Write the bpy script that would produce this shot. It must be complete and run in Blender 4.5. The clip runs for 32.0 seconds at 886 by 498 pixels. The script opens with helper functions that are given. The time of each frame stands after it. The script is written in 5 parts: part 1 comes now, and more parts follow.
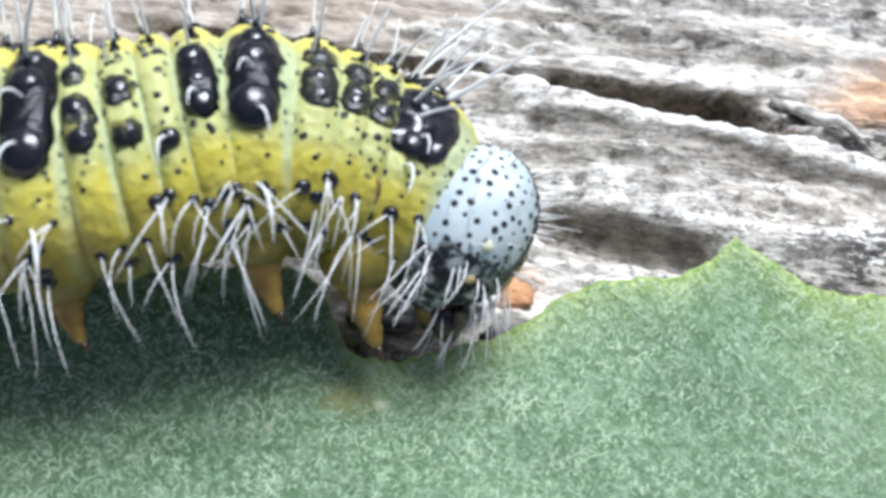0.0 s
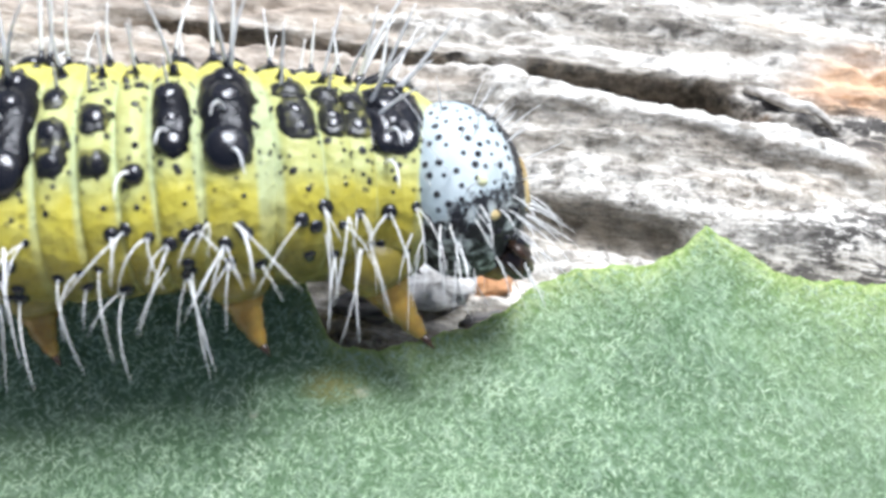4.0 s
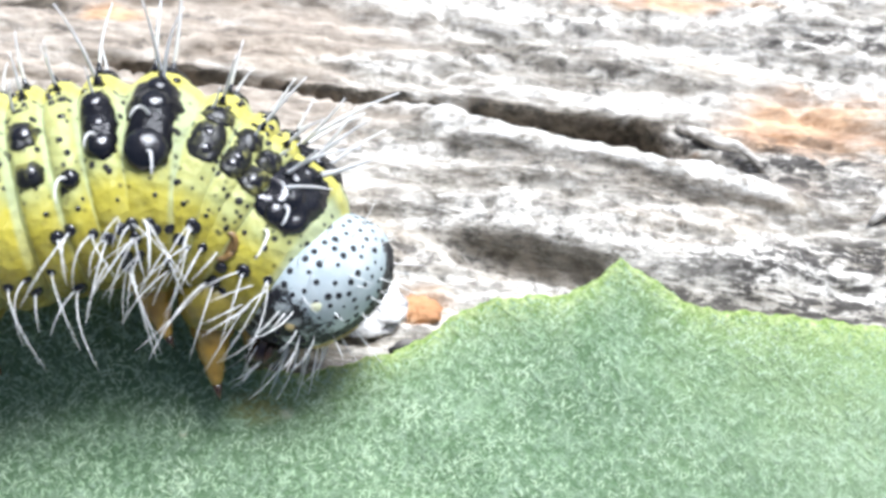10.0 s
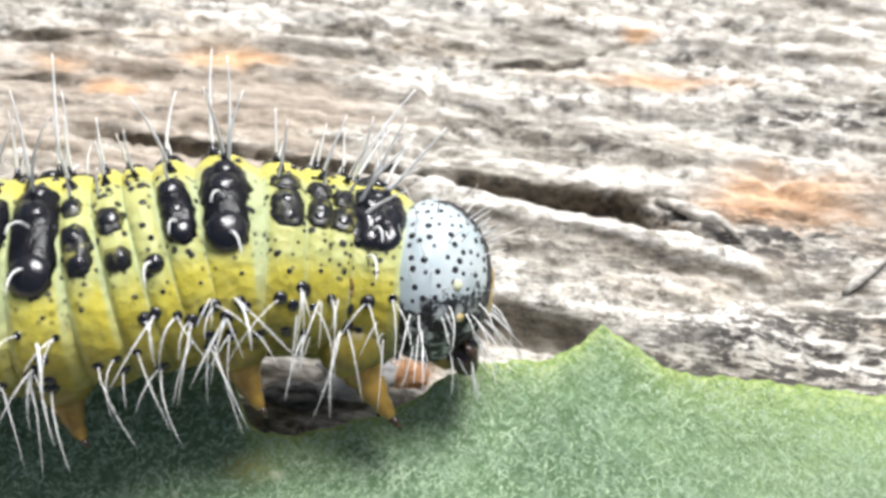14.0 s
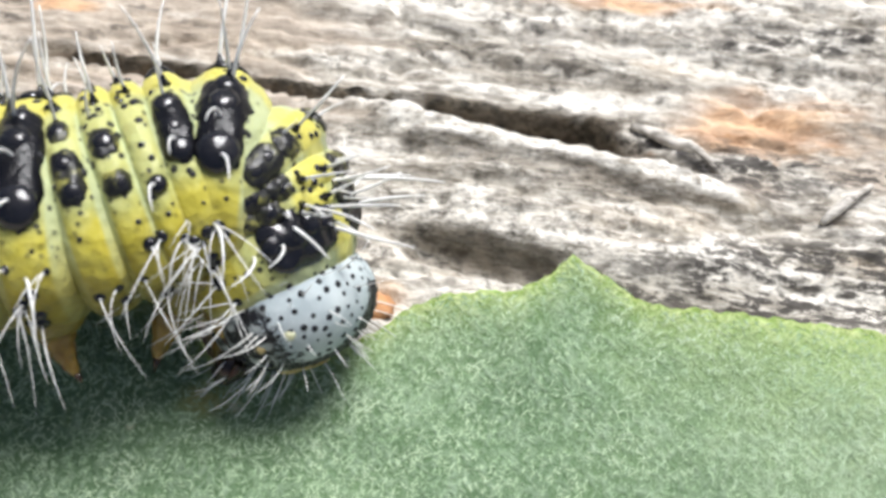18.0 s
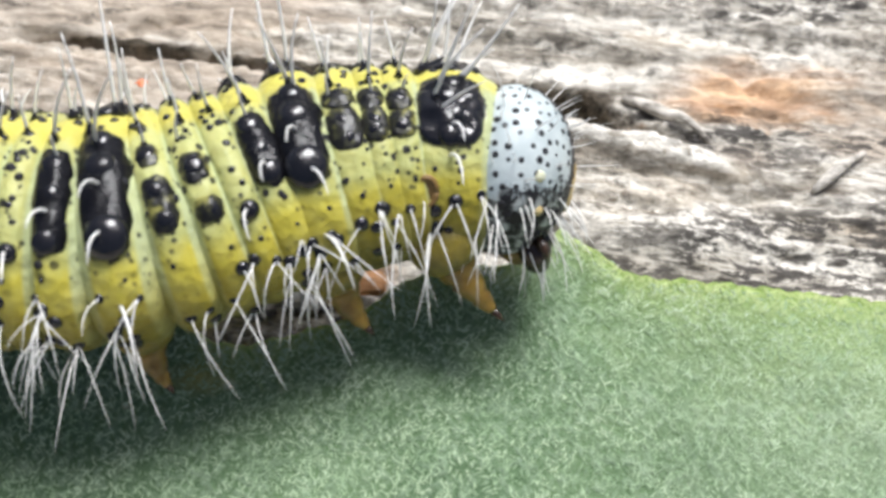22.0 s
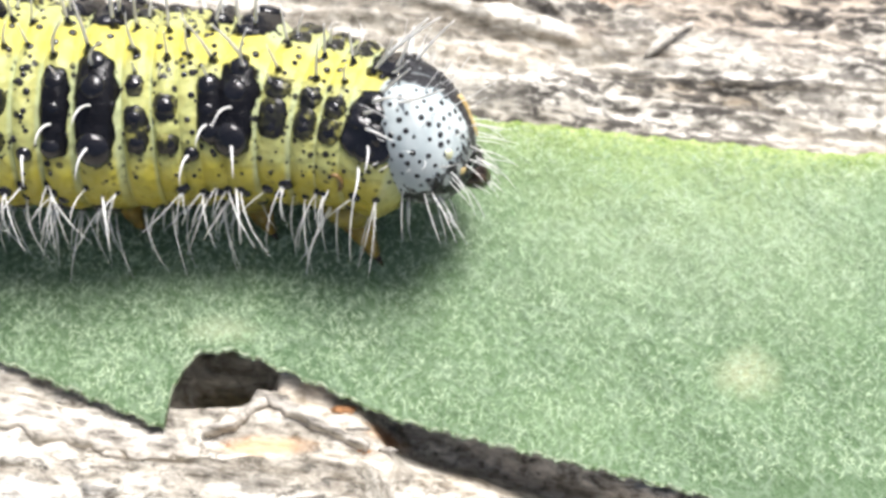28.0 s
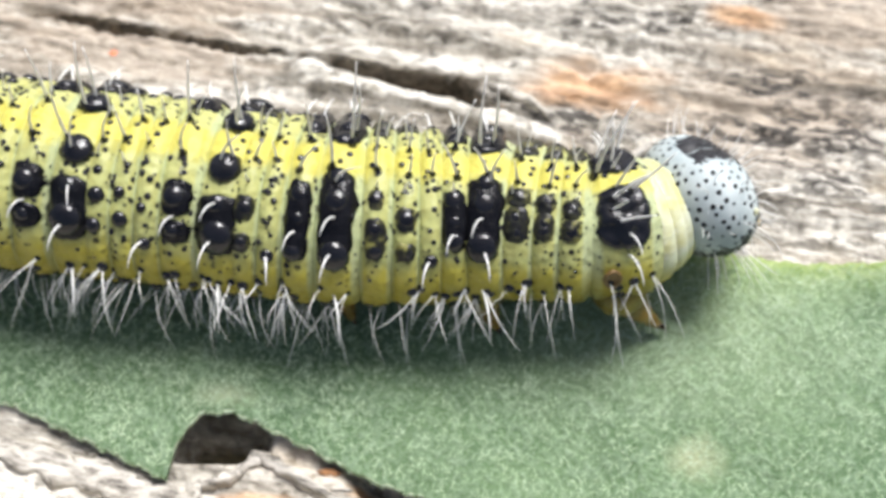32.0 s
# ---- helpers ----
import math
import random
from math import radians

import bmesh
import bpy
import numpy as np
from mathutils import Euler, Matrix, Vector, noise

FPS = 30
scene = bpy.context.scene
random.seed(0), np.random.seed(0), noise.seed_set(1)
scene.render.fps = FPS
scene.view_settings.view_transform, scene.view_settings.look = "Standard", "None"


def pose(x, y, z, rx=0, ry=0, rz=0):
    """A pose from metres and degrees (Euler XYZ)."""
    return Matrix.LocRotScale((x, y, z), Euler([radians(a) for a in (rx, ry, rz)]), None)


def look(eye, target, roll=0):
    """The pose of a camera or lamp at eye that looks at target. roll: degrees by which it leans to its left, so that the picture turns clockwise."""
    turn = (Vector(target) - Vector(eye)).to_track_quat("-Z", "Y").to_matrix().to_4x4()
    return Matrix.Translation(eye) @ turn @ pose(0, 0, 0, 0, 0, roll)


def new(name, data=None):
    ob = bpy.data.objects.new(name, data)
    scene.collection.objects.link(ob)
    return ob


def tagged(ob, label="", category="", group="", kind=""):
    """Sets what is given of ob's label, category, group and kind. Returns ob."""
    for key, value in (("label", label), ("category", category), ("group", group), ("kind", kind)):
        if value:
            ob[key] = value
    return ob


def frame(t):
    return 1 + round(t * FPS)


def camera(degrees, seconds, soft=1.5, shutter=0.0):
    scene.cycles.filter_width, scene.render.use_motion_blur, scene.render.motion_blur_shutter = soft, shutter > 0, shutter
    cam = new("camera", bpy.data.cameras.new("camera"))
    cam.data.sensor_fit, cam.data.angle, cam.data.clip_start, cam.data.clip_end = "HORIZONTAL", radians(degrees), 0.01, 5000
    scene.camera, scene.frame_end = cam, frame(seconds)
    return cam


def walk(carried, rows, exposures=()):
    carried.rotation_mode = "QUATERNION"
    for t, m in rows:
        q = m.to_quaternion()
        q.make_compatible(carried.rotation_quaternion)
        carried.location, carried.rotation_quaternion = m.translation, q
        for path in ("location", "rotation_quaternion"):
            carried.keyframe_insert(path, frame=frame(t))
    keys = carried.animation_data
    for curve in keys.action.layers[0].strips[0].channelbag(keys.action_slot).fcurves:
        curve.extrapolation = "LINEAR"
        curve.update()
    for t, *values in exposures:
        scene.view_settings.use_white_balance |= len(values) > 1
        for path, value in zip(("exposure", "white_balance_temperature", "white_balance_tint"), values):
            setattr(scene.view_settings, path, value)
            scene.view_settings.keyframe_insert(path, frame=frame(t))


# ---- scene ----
MM = 0.001

# the camera's way
PATH = (
    (0, pose(-0.00470, -0.01078, 0.01769, 32.72, -0.86, -0.47)),
    (0.5, pose(-0.00472, -0.01074, 0.01777, 32.23, -1.03, -0.63)),
    (1, pose(-0.00468, -0.01068, 0.01793, 31.92, -0.78, -0.76)),
    (1.5, pose(-0.00464, -0.01080, 0.01793, 31.79, -0.67, -0.74)),
    (2, pose(-0.00483, -0.01073, 0.01793, 31.86, -0.87, -0.79)),
    (2.5, pose(-0.00468, -0.01089, 0.01780, 31.56, -1.02, -0.81)),
    (3, pose(-0.00454, -0.01099, 0.01790, 31.73, -0.78, -0.84)),
    (3.5, pose(-0.00443, -0.01102, 0.01806, 32.00, -0.69, -0.87)),
    (4, pose(-0.00436, -0.01080, 0.01834, 31.32, -0.52, -0.98)),
    (4.5, pose(-0.00445, -0.01074, 0.01840, 31.56, -0.55, -0.87)),
    (6.5, pose(-0.00394, -0.01073, 0.01871, 30.97, 0.55, -0.57)),
    (7, pose(-0.00384, -0.01033, 0.01870, 31.14, 0.03, -0.50)),
    (7.5, pose(-0.00350, -0.01056, 0.01833, 31.50, 0.35, -0.90)),
    (8, pose(-0.00340, -0.01023, 0.01836, 30.72, 0.33, -1.07)),
    (8.5, pose(-0.00315, -0.01023, 0.01842, 29.36, -0.03, -1.23)),
    (9, pose(-0.00299, -0.01002, 0.01852, 29.18, -0.17, -1.01)),
    (9.5, pose(-0.00275, -0.01065, 0.01885, 29.46, -0.03, -0.80)),
    (10, pose(-0.00253, -0.01144, 0.01921, 32.95, 0.71, 0.16)),
    (10.5, pose(-0.00275, -0.01232, 0.01905, 35.09, 0.68, 0.63)),
    (11, pose(-0.00290, -0.01198, 0.01915, 35.05, 0.42, 0.58)),
    (11.5, pose(-0.00278, -0.01197, 0.01919, 36.68, 0.37, 0.58)),
    (12, pose(-0.00284, -0.01190, 0.01972, 36.99, 0.32, 0.63)),
    (12.5, pose(-0.00249, -0.01204, 0.01986, 37.12, 0.88, 0.57)),
    (13, pose(-0.00246, -0.01211, 0.01976, 36.70, 1.11, 0.38)),
    (13.5, pose(-0.00244, -0.01208, 0.01982, 36.60, 0.77, 0.35)),
    (15.5, pose(-0.00231, -0.01151, 0.01915, 35.08, -0.88, -0.15)),
    (16, pose(-0.00220, -0.01165, 0.01910, 34.47, -0.92, -0.15)),
    (16.5, pose(-0.00214, -0.01156, 0.01912, 33.63, -0.49, -0.25)),
    (17, pose(-0.00216, -0.01150, 0.01914, 33.28, -0.26, -0.27)),
    (17.5, pose(-0.00230, -0.01150, 0.01908, 33.02, -0.83, -0.27)),
    (18, pose(-0.00235, -0.01156, 0.01907, 33.19, -1.11, -0.22)),
    (18.5, pose(-0.00232, -0.01156, 0.01915, 33.09, -1.19, -0.21)),
    (19, pose(-0.00212, -0.01164, 0.01913, 33.29, -0.65, -0.14)),
    (19.5, pose(-0.00200, -0.01151, 0.01936, 32.65, -0.30, -0.30)),
    (20, pose(-0.00185, -0.01140, 0.01961, 32.14, 0.41, -0.54)),
    (20.5, pose(-0.00177, -0.01157, 0.01939, 32.39, 0.46, -0.49)),
    (21, pose(-0.00166, -0.01158, 0.01947, 32.19, 1.02, -0.26)),
    (21.5, pose(-0.00164, -0.01153, 0.01948, 32.19, 1.00, -0.42)),
    (22, pose(-0.00171, -0.01161, 0.01928, 31.86, 0.54, -0.50)),
    (22.5, pose(-0.00146, -0.01174, 0.01940, 32.18, 1.37, -1.05)),
    (23, pose(-0.00129, -0.01162, 0.01983, 31.33, 1.65, -1.01)),
    (23.5, pose(-0.00107, -0.01179, 0.01986, 31.81, 2.32, -1.21)),
    (24, pose(-0.00068, -0.01160, 0.01998, 31.63, 2.95, -0.99)),
    (24.5, pose(-0.00041, -0.01135, 0.02027, 32.19, 3.43, -1.55)),
    (25, pose(-0.00004, -0.01159, 0.02048, 31.40, 2.91, -1.84)),
    (25.5, pose(0.00074, -0.01156, 0.02116, 31.03, 2.80, -4.94)),
    (26, pose(0.00055, -0.01289, 0.02094, 28.42, 1.21, -1.84)),
    (26.5, pose(0.00047, -0.01442, 0.02098, 28.01, 1.00, -1.38)),
    (28.5, pose(0.00088, -0.01557, 0.02243, 29.00, -0.10, 0.21)),
    (29, pose(0.00104, -0.01610, 0.02307, 30.43, -0.33, 0.90)),
    (29.5, pose(0.00061, -0.01540, 0.02396, 30.83, -0.08, 0.73)),
    (30, pose(0.00079, -0.01567, 0.02406, 30.88, 0.06, 1.33)),
    (30.5, pose(0.00098, -0.01573, 0.02419, 31.44, 0.08, 2.15)),
    (31, pose(0.00129, -0.01606, 0.02429, 31.57, -0.13, 2.34)),
    (31.5, pose(0.00144, -0.01613, 0.02426, 31.62, -0.31, 2.33)),
    (32, pose(0.00139, -0.01619, 0.02429, 31.80, -0.39, 2.43)),
)
cam = camera(40, 32.0, soft=3.3)
cam.data.dof.use_dof, cam.data.dof.focus_distance, cam.data.dof.aperture_fstop = True, 0.0204, 220.0
walk(cam, PATH, exposures=((0, 0.41, 5500, 9), (4, 0.62, 5600, 9), (9, 0.55, 5500, 9), (10, 0.70, 5600, 9), (11, 0.70, 5750, 9), (13, 0.55, 6050, 9), (19, 0.36, 6050, 9), (24, 0.29, 6050, 9), (26.5, 0.50, 6050, 10), (29, 0.78, 6350, 10), (31, 0.58, 6300, 9), (32, 0.44, 6150, 9)))

# ---------------------------------------------------------------- light
world = bpy.data.worlds.new("world")
scene.world = world
world.use_nodes = True
wn = world.node_tree.nodes
sky = wn.new("ShaderNodeTexSky")
sky.sky_type = "NISHITA"
sky.sun_disc = False
sky.sun_elevation = radians(66)
sky.sun_rotation = radians(31)
sky.air_density, sky.dust_density = 0.8, 6.0
wn["Background"].inputs["Strength"].default_value = 0.078
world.node_tree.links.new(sky.outputs[0], wn["Background"].inputs["Color"])

sun = new("sun", bpy.data.lights.new("sun", "SUN"))
sun.data.energy = 4.2
sun.data.angle = radians(26)
sun.data.color = (1.0, 0.96, 0.925)
sun.matrix_world = look(Vector((0.23, 0.38, 1.0)), (0, 0, 0))

# ---------------------------------------------------------------- materials


class Mat:
    """A node material with a Principled shader, and short ways to add nodes. Coordinates are the object's own, in millimetres."""

    def __init__(self, name, rough=0.5, **values):
        self.m = bpy.data.materials.new(name)
        self.m.use_nodes = True
        self.t = self.m.node_tree
        self.b = self.t.nodes["Principled BSDF"]
        self.set(Roughness=rough, **values)
        self.coord = self.node("ShaderNodeTexCoord").outputs["Object"]
        self.mm = self.scaled((1000, 1000, 1000))

    def set(self, **values):
        for key, value in values.items():
            socket = self.b.inputs[key.replace("_", " ")]
            if hasattr(value, "is_linked"):
                self.t.links.new(value, socket)
            else:
                socket.default_value = (*value, 1) if isinstance(value, tuple) and len(value) == 3 and socket.type == "RGBA" else value
        return self

    def node(self, kind, ins=None, **props):
        n = self.t.nodes.new(kind)
        if "operation" in props:
            n.operation = props["operation"]
        if "blend_type" in props:
            n.data_type = "RGBA"
            n.blend_type = props["blend_type"]
        if "feature" in props:
            n.feature = props["feature"]
        for key, value in (ins or {}).items():
            if hasattr(value, "is_linked"):
                self.t.links.new(value, n.inputs[key])
            else:
                n.inputs[key].default_value = (*value, 1) if isinstance(value, tuple) and n.inputs[key].type == "RGBA" and len(value) == 3 else value
        return n

    def scaled(self, scale, turn=0.0):
        turned = self.node("ShaderNodeMapping", {"Vector": self.coord})
        turned.inputs["Rotation"].default_value = (0, 0, turn)
        n = self.node("ShaderNodeMapping", {"Vector": turned.outputs[0]})
        n.inputs["Scale"].default_value = scale
        return n.outputs[0]

    def scatter(self):
        """Moves the pattern by a chance amount from object to object."""
        n = self.node("ShaderNodeObjectInfo").outputs["Random"]
        shift = self.node("ShaderNodeCombineXYZ", {0: self.math("MULTIPLY", n, 97.0), 1: self.math("MULTIPLY", n, 61.0), 2: self.math("MULTIPLY", n, 43.0)}).outputs[0]
        self.mm = self.node("ShaderNodeVectorMath", {0: self.mm, 1: shift}, operation="ADD").outputs[0]

    def noise(self, scale, detail=4, vector=None, rough=0.55):
        return self.node("ShaderNodeTexNoise", {"Vector": vector or self.mm, "Scale": scale, "Detail": detail, "Roughness": rough}).outputs[0]

    def cells(self, scale, vector=None, feature="F1"):
        return self.node("ShaderNodeTexVoronoi", {"Vector": vector or self.mm, "Scale": scale}, feature=feature).outputs["Distance"]

    def ramp(self, fac, *stops):
        n = self.node("ShaderNodeValToRGB", {"Fac": fac})
        e = n.color_ramp.elements
        while len(e) < len(stops):
            e.new(0.5)
        for k, (at, colour) in zip(e, stops):
            k.position = at
            k.color = (*colour, 1) if isinstance(colour, tuple) else (colour, colour, colour, 1)
        return n.outputs[0]

    def math(self, operation, a, b=0.0):
        return self.node("ShaderNodeMath", {0: a, 1: b}, operation=operation).outputs[0]

    def mix(self, fac, a, b, blend="MIX"):
        return self.node("ShaderNodeMix", {0: fac, 6: a, 7: b}, blend_type=blend).outputs[2]

    def axes(self):
        n = self.node("ShaderNodeSeparateXYZ", {"Vector": self.mm})
        return n.outputs[0], n.outputs[1], n.outputs[2]

    def bump(self, height, strength=0.5, distance=0.05):
        n = self.node("ShaderNodeBump", {"Height": height, "Strength": strength, "Distance": distance * MM})
        self.t.links.new(n.outputs[0], self.b.inputs["Normal"])
        return self


def skin_material(name, pale):
    """Yellow skin in bands round the body: a bright stripe along the back, a pale green-grey flank with fine dots,
    bright yellow below, then an olive belly darkened as if shaded.
    """
    m = Mat(name, 0.42)
    x, y, z = m.axes()
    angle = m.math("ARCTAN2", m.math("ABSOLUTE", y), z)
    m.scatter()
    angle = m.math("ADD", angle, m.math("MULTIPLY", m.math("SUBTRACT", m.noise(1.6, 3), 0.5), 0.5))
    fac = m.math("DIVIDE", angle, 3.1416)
    # The last two stops paint the underside's shade into the olive belly colour.
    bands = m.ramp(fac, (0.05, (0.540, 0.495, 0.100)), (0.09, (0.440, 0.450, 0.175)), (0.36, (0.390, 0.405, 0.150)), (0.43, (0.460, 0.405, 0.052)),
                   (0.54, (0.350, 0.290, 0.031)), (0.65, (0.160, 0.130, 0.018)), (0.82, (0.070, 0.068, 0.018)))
    mottled = m.mix(m.ramp(m.noise(3.0, 5), (0.42, 0.0), (0.66, 0.35)), bands, (0.52, 0.48, 0.14))
    share = m.node("ShaderNodeAttribute")
    share.attribute_name = "fold"
    fold = m.ramp(m.math("MULTIPLY", share.outputs["Fac"], 0.5), (0.385, 0.0), (0.46, 1.0))
    fold = m.math("MULTIPLY", fold, m.ramp(fac, (0.04, 0.3), (0.09, 1.0), (0.42, 1.0), (0.55, 0.25)))
    folded = m.mix(m.math("MULTIPLY", fold, pale), mottled, (0.43, 0.48, 0.28))
    dots = m.ramp(m.cells(3.4), (0.19, 1.0), (0.25, 0.0))
    spread_of = m.ramp(fac, (0.05, 0.05), (0.09, 1.0), (0.40, 1.0), (0.48, 0.3))
    fine = m.math("MULTIPLY", spread_of, m.math("MULTIPLY", m.ramp(m.cells(6.0), (0.19, 0.9), (0.28, 0.0)), m.ramp(m.noise(1.1, 3), (0.42, 0.0), (0.50, 1.0))))
    where = m.math("MULTIPLY", m.ramp(m.noise(1.3, 3), (0.30, 0.0), (0.38, 1.0)), m.ramp(fac, (0.05, 0.05), (0.09, 1.0), (0.38, 1.0), (0.46, 0.15)))
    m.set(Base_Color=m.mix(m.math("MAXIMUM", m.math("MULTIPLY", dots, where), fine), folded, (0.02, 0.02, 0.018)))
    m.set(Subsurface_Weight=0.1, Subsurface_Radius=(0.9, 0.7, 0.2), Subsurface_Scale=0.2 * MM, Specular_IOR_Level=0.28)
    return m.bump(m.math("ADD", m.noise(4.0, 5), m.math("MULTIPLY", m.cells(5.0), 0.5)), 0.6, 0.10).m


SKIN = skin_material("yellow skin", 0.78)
m = Mat("glossy black plate", 0.2, Specular_IOR_Level=0.55)
m.set(Base_Color=m.ramp(m.noise(3, 4), (0.3, (0.004, 0.004, 0.005)), (0.8, (0.013, 0.013, 0.016))))
m.set(Roughness=m.ramp(m.noise(4, 3), (0.3, 0.09), (0.8, 0.22)))
BLACK = m.bump(m.noise(5, 4), 0.5, 0.06).m
m = Mat("satin black plate", 0.22, Specular_IOR_Level=0.24)
m.set(Base_Color=m.ramp(m.noise(4, 4), (0.3, (0.003, 0.003, 0.004)), (0.8, (0.010, 0.010, 0.012))))
SATIN = m.bump(m.noise(7, 4), 0.6, 0.06).m
m = Mat("dull black dot", 0.55, Specular_IOR_Level=0.3)
m.set(Base_Color=m.ramp(m.noise(6, 3), (0.3, (0.008, 0.008, 0.010)), (0.8, (0.02, 0.02, 0.024))))
DOT = m.m
m = Mat("smoky black spot", 0.34, Specular_IOR_Level=0.4)
m.set(Base_Color=m.ramp(m.noise(4.2, 4, rough=0.7), (0.46, (0.006, 0.006, 0.007)), (0.56, (0.03, 0.03, 0.015)), (0.64, (0.20, 0.19, 0.05))))
SMOKY = m.bump(m.noise(6, 4), 0.5, 0.06).m
m = Mat("pale bristle", 0.3)
m.set(Base_Color=m.ramp(m.noise(1.5, 2), (0.3, (0.66, 0.65, 0.61)), (0.7, (0.88, 0.87, 0.83))), Subsurface_Weight=0.3, Subsurface_Radius=(1.0, 1.0, 1.0), Subsurface_Scale=0.05 * MM, Specular_IOR_Level=0.6)
BRISTLE = m.m
m = Mat("translucent collar skin", 0.3)
cx, cy, cz = m.axes()
low = m.ramp(m.math("ADD", m.math("DIVIDE", m.math("ARCTAN2", m.math("ABSOLUTE", cy), cz), 3.1416), m.math("MULTIPLY", m.math("SUBTRACT", m.noise(1.4, 4), 0.5), 0.3)), (0.50, 0.0), (0.62, 1.0))
m.set(Base_Color=m.mix(low, m.mix(m.ramp(m.noise(1.4, 4), (0.4, 0.0), (0.6, 1.0)), (0.54, 0.52, 0.24), (0.64, 0.66, 0.49)), (0.52, 0.40, 0.07)))
m.set(Subsurface_Weight=0.4, Subsurface_Radius=(0.8, 0.8, 0.4), Subsurface_Scale=0.3 * MM)
COLLAR = m.bump(m.noise(4, 3, m.scaled((400, 3000, 3000))), 0.5, 0.08).m
m = Mat("amber leg", 0.3)
m.set(Base_Color=m.ramp(m.noise(2.5, 4), (0.3, (0.115, 0.07, 0.011)), (0.75, (0.33, 0.21, 0.034))), Subsurface_Weight=0.3,
      Subsurface_Radius=(0.8, 0.4, 0.1), Subsurface_Scale=0.3 * MM)
AMBER = m.bump(m.noise(6, 3), 0.3, 0.04).m
m = Mat("yellow-green leg flesh", 0.4)
m.set(Base_Color=m.ramp(m.noise(2.5, 4), (0.35, (0.13, 0.10, 0.014)), (0.7, (0.30, 0.24, 0.03))), Subsurface_Weight=0.2,
      Subsurface_Radius=(0.8, 0.6, 0.1), Subsurface_Scale=0.25 * MM)
FLESH = m.bump(m.noise(5, 4), 0.5, 0.06).m
m = Mat("dark brown horn", 0.22)
m.set(Base_Color=m.ramp(m.noise(4, 3), (0.3, (0.012, 0.008, 0.006)), (0.8, (0.06, 0.03, 0.015))))
HORN = m.m
m = Mat("brown spiracle", 0.4)
m.set(Base_Color=m.ramp(m.noise(3, 3), (0.3, (0.12, 0.065, 0.02)), (0.8, (0.26, 0.16, 0.05))))
SPIRACLE = m.m
m = Mat("straw yellow clypeus", 0.4)
m.set(Base_Color=m.ramp(m.noise(5, 5), (0.35, (0.34, 0.23, 0.07)), (0.7, (0.68, 0.55, 0.27))))
CLYPEUS = m.bump(m.noise(6, 5), 1.0, 0.09).m

m = Mat("blue-grey head", 0.5, Specular_IOR_Level=0.3)
hx, hy, hz = m.axes()
wobble = m.math("SUBTRACT", m.noise(3.2, 5, rough=0.8), 0.5)
side = m.math("ADD", m.math("ABSOLUTE", hy), m.math("MULTIPLY", wobble, 0.8))
brow = m.math("SUBTRACT", m.math("ADD", m.math("MULTIPLY", hz, -0.16), 0.74), side)
front = m.math("MULTIPLY", m.ramp(brow, (0.0, 0.0), (0.06, 1.0)), m.ramp(hx, (-0.1, 0.0), (0.0, 1.0)))
suture = m.math("MULTIPLY", m.ramp(m.math("ABSOLUTE", hy), (0.012, 1.0), (0.03, 0.0)), 0.5)
front = m.math("SUBTRACT", front, m.math("MULTIPLY", suture, m.ramp(hz, (0.5, 0.0), (0.7, 1.0))))
under = m.math("ADD", m.math("ADD", m.math("MULTIPLY", hz, -1.0), m.math("MULTIPLY", hx, 0.22)), m.math("MULTIPLY", wobble, 1.9))
low = m.ramp(under, (0.10, 0.0), (0.17, 1.0))
dark = m.math("MAXIMUM", front, low)
cheek = m.mix(m.ramp(m.noise(1.5, 4), (0.35, 0.0), (0.7, 1.0)), (0.36, 0.42, 0.43), (0.54, 0.59, 0.58))
black = m.ramp(m.noise(5, 4, rough=0.7), (0.33, (0.34, 0.37, 0.36)), (0.40, (0.010, 0.010, 0.012)), (0.75, (0.05, 0.05, 0.055)))
crumbly = m.mix(m.ramp(m.math("MULTIPLY", hz, -1.0), (0.0, 0.0), (0.3, 1.0)), black, m.ramp(m.noise(4.5, 4, rough=0.7), (0.50, (0.010, 0.010, 0.012)), (0.60, (0.42, 0.45, 0.43))))
m.set(Base_Color=m.mix(dark, cheek, crumbly))
m.set(Subsurface_Weight=0.1, Subsurface_Radius=(0.5, 0.5, 0.5), Subsurface_Scale=0.2 * MM)
HEADSKIN = m.bump(m.noise(8, 4), 0.3, 0.04).m

m = Mat("waxy green leaf", 0.5)
fibre = m.math("MAXIMUM", m.noise(1.0, 4, m.scaled((9500, 4200, 5000), 0.7), 0.7), m.noise(1.0, 4, m.scaled((9000, 3900, 5000), -0.75), 0.7))
wax = m.ramp(m.math("ADD", m.math("MULTIPLY", fibre, 0.75), m.math("MULTIPLY", m.noise(1.2, 3), 0.10)), (0.42, 0.0), (0.585, 1.0))
broad = m.ramp(m.noise(0.35, 4), (0.35, (0.092, 0.158, 0.072)), (0.7, (0.138, 0.218, 0.100)))
lx, ly, lz = m.axes()
green = m.mix(m.math("MULTIPLY", wax, 0.46), broad, (0.50, 0.62, 0.45))
specks = m.ramp(m.cells(4.2), (0.05, 1.0), (0.12, 0.0))
green = m.mix(m.math("MULTIPLY", specks, 0.35), green, (0.62, 0.68, 0.5))
wander = m.math("MULTIPLY", m.math("SUBTRACT", m.noise(1.8, 4), 0.5), 0.9)


